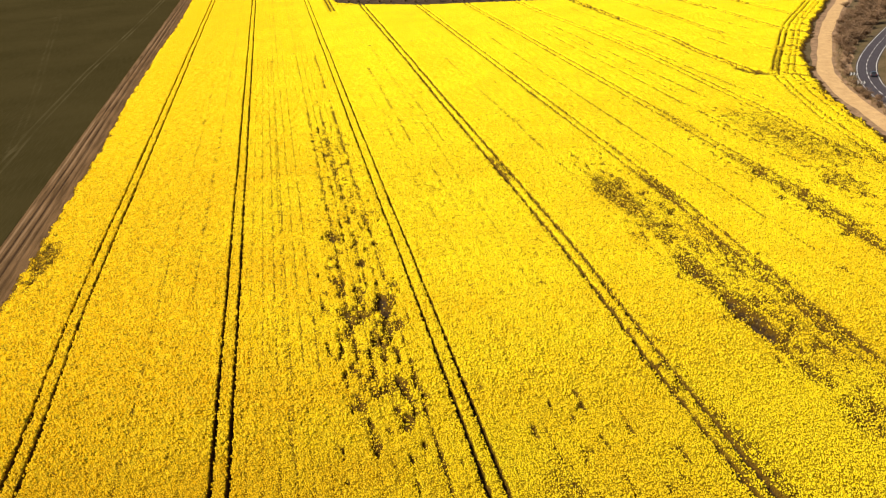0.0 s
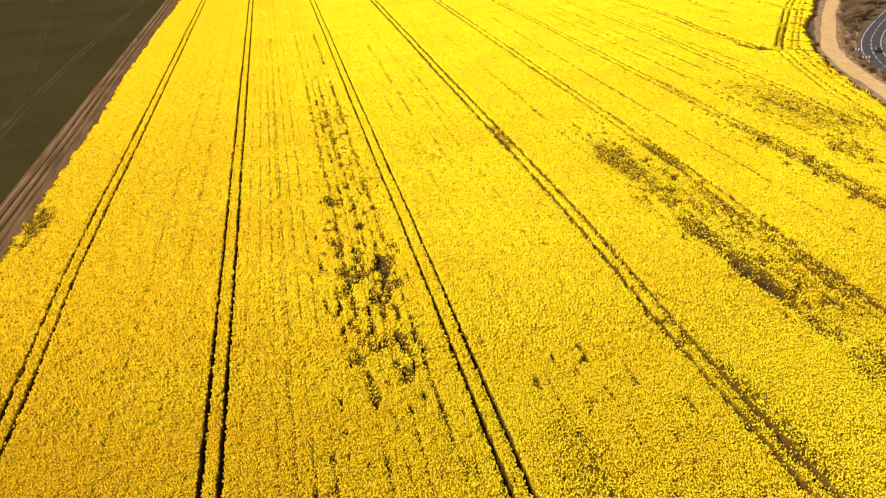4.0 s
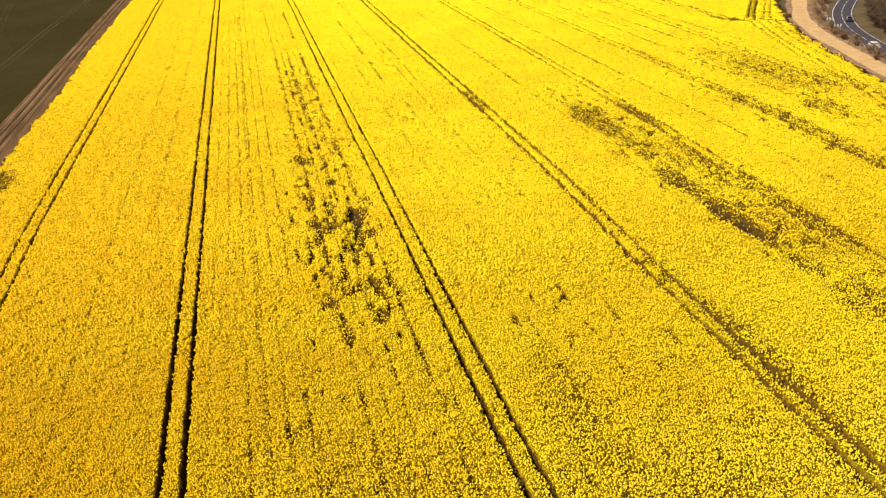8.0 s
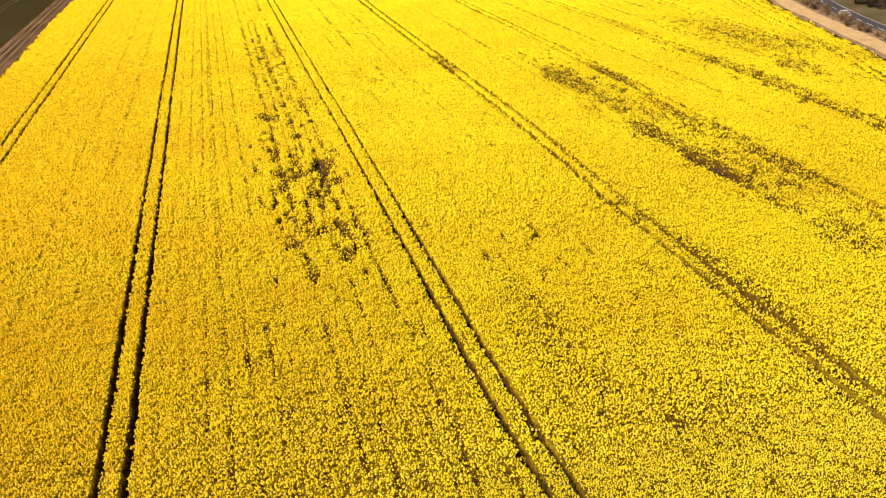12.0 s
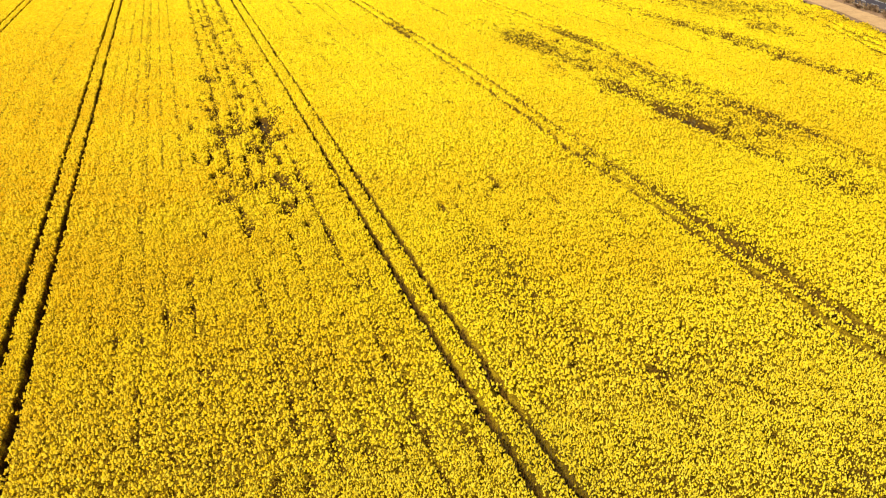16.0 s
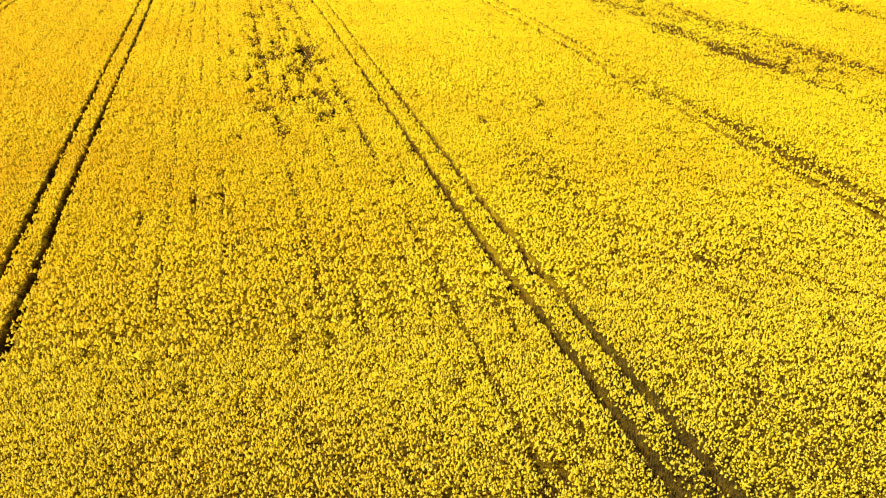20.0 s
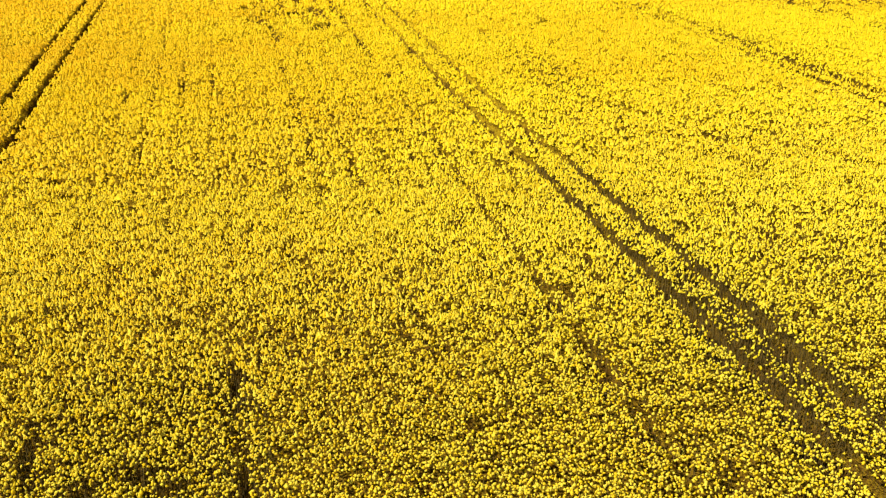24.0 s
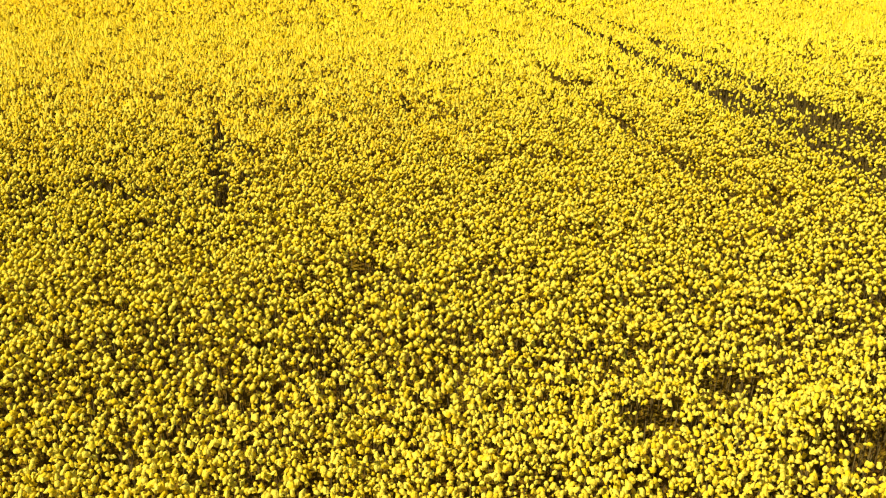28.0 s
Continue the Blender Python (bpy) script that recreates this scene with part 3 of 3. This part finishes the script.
def weeds(y0, y1, x0, x1, spacing, radius, seed):
    """Low olive plants that survive in the thin and bare patches."""
    rng = np.random.default_rng(seed)
    gx, gy = np.meshgrid(np.arange(x0, x1, spacing), np.arange(y0, y1, spacing))
    x, y = gx.ravel() + rng.uniform(-0.5, 0.5, gx.size) * spacing, gy.ravel() + rng.uniform(-0.5, 0.5, gx.size) * spacing
    cover, _ = cover_at(x, y)
    inside = (x > crop_left(y) + 1) & (x < crop_right(y) - 1)
    keep = inside & (cover > 0.02) & (cover < 0.55) & (rng.uniform(0, 1, len(x)) < 0.32)
    x, y, cover = x[keep], y[keep], cover[keep]
    n = len(x)
    form = CONE[None] * (1 + rng.uniform(-0.45, 0.45, (n, 5, 1))) * (radius * rng.uniform(0.5, 1.5, n))[:, None, None] * [1, 1, 1.1]
    spots = np.stack([x, y, 0.12 + 0.6 * cover + rng.uniform(0, 0.15, n)], -1)
    me = bpy.data.meshes.new("weeds")
    fill(me, (form + spots[:, None]).reshape(-1, 3), (CONE_FACES[None] + (np.arange(n) * 5)[:, None, None]).reshape(-1, 3))
    me.materials.append(MAT_STALK)
    return under(new("weeds", me), rape)


weeds(55, 170, -2, 14, 0.30, 0.13, 6)
weeds(60, 170, 50, 72, 0.30, 0.13, 7)
weeds(10, 46, -6, 18, 0.20, 0.08, 9)
weeds(42, 130, 38, 45, 0.26, 0.12, 12)


def stalks(y0, y1, left, right, spacing, seed):
    """Thin upright stalks that show between the heads and beside the wheel tracks."""
    rng = np.random.default_rng(seed)
    gx, gy = np.meshgrid(np.arange(min(left), max(right), spacing), np.arange(y0, y1, spacing))
    x, y = gx.ravel() + rng.uniform(-0.5, 0.5, gx.size) * spacing, gy.ravel() + rng.uniform(-0.5, 0.5, gx.size) * spacing
    cover, _ = cover_at(x, y)
    keep = (x > np.interp(y, (y0, y1), left)) & (x < np.interp(y, (y0, y1), right)) & (rng.uniform(0, 1, len(x)) < 0.55 + cover)
    x, y = x[keep], y[keep]
    n = len(x)
    turn, high = rng.uniform(0, 6.283, n), rng.uniform(0.75, 1.15, n)
    cx, cy = np.cos(turn) * 0.012, np.sin(turn) * 0.012
    tx, ty = x + rng.normal(0, 0.07, n), y + rng.normal(0, 0.07, n)
    verts = np.stack([np.stack([x - cx, y - cy, x * 0 + 0.05], -1), np.stack([x + cx, y + cy, x * 0 + 0.05], -1),
                      np.stack([tx + cx * 0.6, ty + cy * 0.6, high], -1), np.stack([tx - cx * 0.6, ty - cy * 0.6, high], -1)], 1).reshape(-1, 3)
    me = bpy.data.meshes.new("stalks")
    fill(me, verts, np.arange(4 * n).reshape(-1, 4))
    me.materials.append(MAT_STALK)
    return under(new("stalks", me), rape)


stalks(9, 20, (-6, -9), (13, 25), 0.12, 5)
stalks(20, 36, (-9, -16), (24, 44), 0.22, 15)
stalks(22, 46, (13.8, 13.8), (18.0, 18.0), 0.10, 16)
stalks(22.5, 30.5, (-7, -7), (0, 0), 0.10, 17)


# ---- the land round the field ----
def strip_mesh(name, centre, half, z, material, step_length=2.0, rag=0.0, seed=0, crown=0.0):
    """A band along a bent line."""
    pts = [Vector(p) for p in centre]
    dense = []
    for a, b in zip(pts, pts[1:]):
        k = max(1, int((b - a).length / step_length))
        dense += [a.lerp(b, i / k) for i in range(k)]
    dense.append(pts[-1])
    smooth = dense
    for _ in range(8):
        smooth = [smooth[0]] + [(smooth[i - 1] + 2 * smooth[i] + smooth[i + 1]) / 4 for i in range(1, len(smooth) - 1)] + [smooth[-1]]
    across = np.linspace(-1, 1, 9)
    gx, gy, gz = (np.zeros((len(smooth), 9)) for _ in range(3))
    for i, p in enumerate(smooth):
        d = (smooth[min(i + 1, len(smooth) - 1)] - smooth[max(i - 1, 0)]).normalized()
        for j, a in enumerate(across):
            w = half * a
            if rag and abs(a) > 0.9:
                w += rag * (float(fractal(np.array(i * step_length), np.array(a * 9.0), 7, seed, 3)) - 0.5) * 2
            gx[i, j], gy[i, j] = p.x + d.y * w, p.y - d.x * w
            gz[i, j] = z + crown * (1 - a * a)
    return grid_mesh(name, gx, gy, gz, material)


def smoothed(line, rounds=3):
    for _ in range(rounds):
        line = [line[0]] + [q for a, b in zip(line, line[1:]) for q in ((a[0] * 0.75 + b[0] * 0.25, a[1] * 0.75 + b[1] * 0.25), (a[0] * 0.25 + b[0] * 0.75, a[1] * 0.25 + b[1] * 0.75))] + [line[-1]]
    return line


ground = tagged(grid_mesh("ground", *np.meshgrid(np.linspace(-2500, 2500, 60), np.linspace(-2500, 2500, 60)), np.full((60, 60), 0.0), MAT_SOIL), "bare brown soil under the crops", "ground", kind="structure")
# The neighbouring cereal field.
FX, FY = np.meshgrid(np.concatenate([np.linspace(-520, -124, 60), np.arange(-123, -57.2, 0.55)]), np.linspace(-60, 900, 241))
edge = -57.8 + 1.2 * (fractal(FY[:, -1], FY[:, -1] * 0, 20, 7, 3) - 0.5)
FX = FX + (edge[:, None] + 57.5) * step(FX, -75, -57.5)
worn = np.zeros(FX.shape)
for line, deep in (([(-69, 620), (-70, 520), (-71.5, 442), (-74, 347), (-74, 262), (-73, 225), (-72, 100), (-72, -60)], 0.75),
                   ([(-130, 580), (-111.5, 470), (-100, 400), (-86.6, 323), (-79, 272), (-74.5, 240)], 0.6), ([(-106, 640), (-98.7, 575), (-77, 446)], 0.3)):
    d = near_line(FX, FY, line)
    worn = np.maximum(worn, 0.6 * deep * step(0.75 - np.abs(d - 1.0), 0, 0.5) * (0.5 + fractal(FX, FY, 12, 19, 2)))
tagged(grid_mesh("cereal_field", FX, FY, 0.06 + 0.05 * fractal(FX, FY, 3, 17, 2), MAT_FIELD, {"worn": worn}), "dark olive green field of young cereal with faint tracks", "field", kind="structure")
# The bare strip between the fields, with the ruts of wheels along it.
MX, MY = np.meshgrid(np.arange(-58.0, -48.6, 0.2), np.arange(-60, 700, 2.0))
bend = 0.5 * (fractal(MY, MY * 0, 70, 29, 2) - 0.5)
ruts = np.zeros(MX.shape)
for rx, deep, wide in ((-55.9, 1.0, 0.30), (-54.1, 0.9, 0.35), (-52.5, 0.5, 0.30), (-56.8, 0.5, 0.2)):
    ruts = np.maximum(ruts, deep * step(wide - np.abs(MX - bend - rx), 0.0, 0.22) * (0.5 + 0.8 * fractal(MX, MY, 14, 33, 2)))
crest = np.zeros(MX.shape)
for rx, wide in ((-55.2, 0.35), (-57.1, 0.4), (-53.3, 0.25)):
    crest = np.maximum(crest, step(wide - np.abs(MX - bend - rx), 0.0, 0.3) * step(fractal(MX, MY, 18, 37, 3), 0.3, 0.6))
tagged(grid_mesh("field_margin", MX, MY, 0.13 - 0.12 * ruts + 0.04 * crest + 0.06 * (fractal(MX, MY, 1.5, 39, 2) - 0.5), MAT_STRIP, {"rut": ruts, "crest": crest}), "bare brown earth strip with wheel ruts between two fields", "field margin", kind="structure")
TRACK = [(260, 372), (223, 329), (198, 297), (178, 270), (158.3, 239), (146, 219.5), (138.6, 202), (133.5, 184.5), (128.5, 166), (122.5, 145), (112, 112), (96, 50), (80, -40)]
ROAD = [(330, 395), (260, 325), (214, 279.5), (190, 255.5), (176, 241), (163.2, 226.2), (156, 215.8), (151, 207.3), (146.5, 198.2), (142.8, 188.2), (139.3, 178), (136.5, 169), (130, 146), (122, 118), (104, 50), (84, -30)]
tagged(strip_mesh("verge", ROAD, 45, 0.012, MAT_VERGE, 3.0), "dry brown and olive grass verge beside the road", "verge", kind="structure")
tagged(strip_mesh("track_shoulder", TRACK, 3.9, 0.035, MAT_SHOULDER, 2.0, 1.3, 13), "pinkish bare earth shoulder of the farm track", "track", kind="structure")
tagged(strip_mesh("bare_bank", [(171, 246), (164.5, 237.5), (157, 227.5), (152, 219)], 1.7, 0.05, MAT_SHOULDER, 1.0, 1.0, 23), "pale bare earth bank between the track and road", "bank", kind="structure")
tagged(strip_mesh("farm_track", smoothed(TRACK), 2.2, 0.06, MAT_TRACK, 1.0, 0.6, 3), "pale sandy farm track along the field", "track", kind="structure")
tagged(strip_mesh("road", smoothed(ROAD), 2.8, 0.09, MAT_ROAD, 2.0, 0.0, 0, 0.05), "grey asphalt country road in a bend", "road", kind="structure")


def offset_line(line, d):
    """A line beside another, d metres to its right as it is written."""
    pts = [Vector(p) for p in line]
    out = []
    for i, p in enumerate(pts):
        t = (pts[min(i + 1, len(pts) - 1)] - pts[max(i - 1, 0)]).normalized()
        out.append((p.x + t.y * d, p.y - t.x * d))
    return out


def along(line, spacing):
    """Places and headings along a line, spacing metres apart."""
    pts = [Vector(p) for p in line]
    out, carry = [], 0.0
    for a, b in zip(pts, pts[1:]):
        length, s = (b - a).length, carry
        while s < length:
            p = a.lerp(b, s / length)
            out.append((p.x, p.y, math.atan2((b - a).y, (b - a).x)))
            s += spacing
        carry = s - length
    return out


CURVE = smoothed(ROAD)
for side, shown in ((-2.45, "edge_line"), (2.45, "edge_line")):
    tagged(strip_mesh(shown, offset_line(CURVE, side), 0.08, 0.16, MAT_WHITE, 2.0), "white painted edge line of the road", "road marking", kind="structure")
centre_line = tagged(new("centre_line"), "dashed white centre line of the road", "road marking", kind="structure")
dash_mesh = bpy.data.meshes.new("dash")
fill(dash_mesh, np.array([(-1.6, -0.09, 0), (1.6, -0.09, 0), (1.6, 0.09, 0), (-1.6, 0.09, 0)], float), np.array([(0, 1, 2, 3)]))
dash_mesh.materials.append(MAT_WHITE)
for x, y, a in along(CURVE, 5.6):
    if 120 < y < 300:
        dash = under(new("dash", dash_mesh), centre_line)
        dash.matrix_basis = pose(x, y, 0.165, 0, 0, math.degrees(a))


# ---- scrub, signs and cars beside the road ----
def part(name, me, material, parent, label=""):
    """A mesh as one part under a thing."""
    if isinstance(me, bmesh.types.BMesh):
        bm, me = me, bpy.data.meshes.new(name)
        bm.to_mesh(me)
        bm.free()
    me.materials.append(material)
    return tagged(under(new(name, me), parent), label)


def ribbons(name, starts, ends, widths):
    """Thin tapered blades from starts to ends."""
    n = len(starts)
    d = ends - starts
    side = np.cross(d, np.random.default_rng(n).normal(size=(n, 3)))
    side /= np.linalg.norm(side, axis=1, keepdims=True) + 1e-9
    side *= widths[:, None]
    verts = np.stack([starts - side, starts + side, ends + side * 0.35, ends - side * 0.35], 1).reshape(-1, 3)
    me = bpy.data.meshes.new(name)
    fill(me, verts, np.arange(4 * n).reshape(-1, 4))
    return me


def shrub(seed, high, wide, twig=None, label="leafless brown roadside shrub with a tangle of twigs"):
    """A leafless shrub: forked stems and a cloud of twigs."""
    rng = np.random.default_rng(seed)
    root = new("shrub")
    n = 9
    az, out = rng.uniform(0, 6.283, n), rng.uniform(0.25, 0.6, n) * wide
    ends = np.stack([np.cos(az) * out, np.sin(az) * out, rng.uniform(0.5, 0.8, n) * high], -1)
    part("trunk", ribbons("trunk", ends * [0.06, 0.06, 0], ends, np.full(n, 0.07)), MAT_BARK, root)
    k = 560
    pick = ends[rng.integers(0, n, k)] * rng.uniform(0.35, 1.0, (k, 1))
    way = rng.normal(0, 1, (k, 3)) * [0.5 * wide, 0.5 * wide, 0.25 * high] * 0.62 + [0, 0, 0.12 * high]
    tips = pick + way * rng.uniform(0.4, 1.0, (k, 1))
    tips[:, 2] = np.clip(tips[:, 2], 0.05, high)
    part("crown", ribbons("crown", pick, tips, rng.uniform(0.02, 0.055, k)), twig or MAT_TWIG, root)
    return tagged(root, label, "shrub", "shrubs beside the road")


SHRUBS = [shrub(21, 2.6, 2.6), shrub(22, 3.4, 3.0), shrub(23, 2.0, 2.2), shrub(24, 4.2, 3.6)]
for i, ob in enumerate(SHRUBS):
    ob.matrix_basis = pose((214, 204, 192, 224)[i], (313, 296, 283, 322)[i], 0, 0, 0, 40 * i)
DARK = [shrub(25, 3.6, 3.4, MAT_THICKET, "dense dark brown thicket shrub beyond the road"), shrub(26, 4.4, 3.8, MAT_THICKET, "dense dark brown thicket shrub beyond the road")]
for i, ob in enumerate(DARK):
    ob.matrix_basis = pose((166, 176)[i], (216, 226)[i], 0, 0, 0, 70 * i)
rng = random.Random(4)
places = []
for d, gap, y0, y1, chance in ((7.5, 2.7, 236, 345, 0.9), (9.4, 2.7, 244, 345, 0.9), (11.6, 2.7, 254, 345, 0.9), (14.0, 2.8, 266, 345, 0.9), (17.0, 3.2, 280, 345, 0.9), (5.2, 3.4, 190, 240, 0.9), (4.2, 3.0, 120, 196, 0.75),
                               (-7.5, 3.0, 182, 240, 0.9), (-10.5, 2.9, 182, 240, 0.95), (-14, 3.0, 182, 240, 0.95), (-18, 3.2, 185, 240, 0.9), (-22, 3.4, 190, 240, 0.9)):
    for x, y, a in along(offset_line(CURVE, d), gap):
        if y0 < y < y1 and rng.random() < chance:
            low = d in (4.2, 5.2)
            places.append((x + rng.uniform(-1.2, 1.2), y + rng.uniform(-1.2, 1.2), 0.40 + 0.35 * rng.random() if low else 0.55 + 0.95 * rng.random() ** 2, d < 0))
for x, y, size, beyond in places:
    ob = copy_thing(rng.choice(DARK if beyond else SHRUBS), pose(x, y, 0, 0, 0, rng.uniform(0, 360)) @ Matrix.Scale(size, 4))
for i in range(16):
    copy_thing(rng.choice(SHRUBS), pose(30 + 5.4 * i + rng.uniform(-1, 1), 476 - 3.6 * i + rng.uniform(-1, 2), 0, 0, 0, rng.uniform(0, 360)) @ Matrix.Scale(0.6 + 0.4 * rng.random(), 4))

# Straw-coloured tufts along the track.
nrng = np.random.default_rng(8)
tufts = []
for x, y, a in along(offset_line(smoothed(TRACK), -4.0), 0.45):
    if 120 < y < 260:
        tufts.append((x + nrng.normal(0, 0.7), y + nrng.normal(0, 0.7), nrng.uniform(0.4, 1.0)))
tufts = np.repeat(np.array(tufts), 8, 0)
low = np.stack([tufts[:, 0], tufts[:, 1], tufts[:, 0] * 0], -1) + nrng.normal(0, 0.12, (len(tufts), 3)) * [1, 1, 0]
high = low + np.stack([nrng.normal(0, 0.3, len(tufts)), nrng.normal(0, 0.3, len(tufts)), tufts[:, 2]], -1)
me = ribbons("grass_tufts", low, high, np.full(len(tufts), 0.07))
me.materials.append(MAT_STRAW)
tagged(new("grass_tufts", me), "straw-coloured dry grass tufts along the track", "grass", kind="stuff")


def box(sx, sy, sz, x=0, y=0, z=0, taper=1.0, bevel=0.0):
    """A box with its base at z, narrowed upwards, with rounded edges."""
    bm = bmesh.new()
    bmesh.ops.create_cube(bm, size=1)
    for v in bm.verts:
        k = taper if v.co.z > 0 else 1.0
        v.co = Vector((v.co.x * sx * k + x, v.co.y * sy * (0.5 + 0.5 * k) + y, (v.co.z + 0.5) * sz + z))
    if bevel:
        bmesh.ops.bevel(bm, geom=bm.edges[:], offset=bevel, segments=2, affect="EDGES", profile=0.6)
    return bm


def round_bar(radius, length, axis="z", x=0, y=0, z=0, sides=14):
    bm = bmesh.new()
    bmesh.ops.create_cone(bm, cap_ends=True, segments=sides, radius1=radius, radius2=radius, depth=length)
    turn = {"z": Matrix(), "y": Matrix.Rotation(math.pi / 2, 4, "X"), "x": Matrix.Rotation(math.pi / 2, 4, "Y")}[axis]
    bm.transform(Matrix.Translation((x, y, z)) @ turn)
    return bm


def make_paint(name, colour, roughness=0.3, metal=0.0):
    m = Nodes(name, roughness, 0.5)
    m.shader.inputs["Metallic"].default_value = metal
    m.colour(m.mix(m.ramp(m.noise(6.0, 3), 0.4, 0.8), colour, tuple(0.85 * c for c in colour)))
    return m.mat


MAT_RUBBER, MAT_RIM, MAT_PANE = make_paint("rubber", (0.02, 0.02, 0.02), 0.8), make_paint("rim_metal", (0.45, 0.45, 0.46), 0.35, 0.8), make_paint("dark_car_glass", (0.015, 0.018, 0.02), 0.08)
MAT_LAMP, MAT_REAR, MAT_BLACK, MAT_POST = make_paint("headlight_glass", (0.7, 0.7, 0.7), 0.15), make_paint("red_lamp_glass", (0.35, 0.02, 0.02), 0.2), make_paint("black_sheet", (0.02, 0.02, 0.02), 0.5), make_paint("galvanised_post", (0.4, 0.4, 0.4), 0.5, 0.6)


def car(paint, label):
    """A five-door hatchback, nose towards +x."""
    root = new("car")
    body = part("body", box(4.2, 1.76, 0.62, 0, 0, 0.28, 0.96, 0.12), paint, root)
    part("cabin", box(2.35, 1.56, 0.56, -0.35, 0, 0.86, 0.74, 0.10), paint, root)
    part("windscreen", box(0.10, 1.34, 0.44, 0.62, 0, 0.92, 0.9, 0.02), MAT_PANE, root)
    part("rear_window", box(0.10, 1.30, 0.38, -1.34, 0, 0.95, 0.9, 0.02), MAT_PANE, root)
    for side in (-1, 1):
        part("side_window", box(1.75, 0.06, 0.36, -0.35, side * 0.715, 0.95, 0.82, 0.02), MAT_PANE, root)
        part("headlight", box(0.12, 0.34, 0.14, 2.03, side * 0.62, 0.62, 0.9, 0.03), MAT_LAMP, root)
        part("tail_light", box(0.10, 0.26, 0.20, -2.05, side * 0.68, 0.66, 0.9, 0.03), MAT_REAR, root)
        part("mirror", box(0.14, 0.20, 0.13, 0.55, side * 0.93, 0.90, 0.9, 0.03), paint, root)
        for x in (-1.28, 1.30):
            wheel = part("wheel", round_bar(0.31, 0.20, "y", x, side * 0.80, 0.31, 20), MAT_RUBBER, root, "black tyre on a metal rim")
            part("rim", round_bar(0.19, 0.03, "y", x, side * 0.905, 0.31, 14), MAT_RIM, wheel)
    return tagged(root, label, "car")


def on_road(ob, x, y, lane):
    px, py, a = min(along(CURVE, 0.5), key=lambda p: (p[0] - x) ** 2 + (p[1] - y) ** 2)
    ob.matrix_basis = pose(px - math.sin(a) * lane, py + math.cos(a) * lane, 0.125, 0, 0, math.degrees(a) + (180 if lane > 0 else 0)) @ Matrix.Scale(0.9, 4)


on_road(car(make_paint("white_car_paint", (0.78, 0.78, 0.76)), "white hatchback car on the country road"), 139.3, 178.5, -1.25)
on_road(car(make_paint("black_car_paint", (0.02, 0.02, 0.024)), "black hatchback car on the country road"), 152.0, 211.5, 1.25)


def chevron_sign(x, y, turn):
    """A black bend board with white chevrons on two posts."""
    root = new("chevron_sign")
    for side in (-1, 1):
        part("post", round_bar(0.04, 1.6, "z", side * 0.8, 0.06, 0.8, 10), MAT_POST, root)
    part("board", box(2.3, 0.04, 0.75, 0, 0, 0.75, 1.0, 0.01), MAT_BLACK, root)
    for k in range(3):
        bm = bmesh.new()
        x0 = -0.95 + 0.72 * k
        for z0, z1, dx in ((0.78, 1.125, 0.26), (1.125, 1.47, -0.26)):
            a = 0.26 if dx < 0 else 0.0
            vs = [bm.verts.new(p) for p in ((x0 + a, -0.026, z0), (x0 + a + 0.36, -0.026, z0), (x0 + a + dx + 0.36, -0.026, z1), (x0 + a + dx, -0.026, z1))]
            bm.faces.new(vs)
        part("chevron", bm, MAT_WHITE, root)
    root.matrix_basis = pose(x, y, 0, 0, 0, turn)
    return tagged(root, "black road bend board with white chevrons on two posts", "road sign", "bend boards on the verge")


chevron_sign(149.1, 211.3, -32)
chevron_sign(145.0, 202.2, -28)
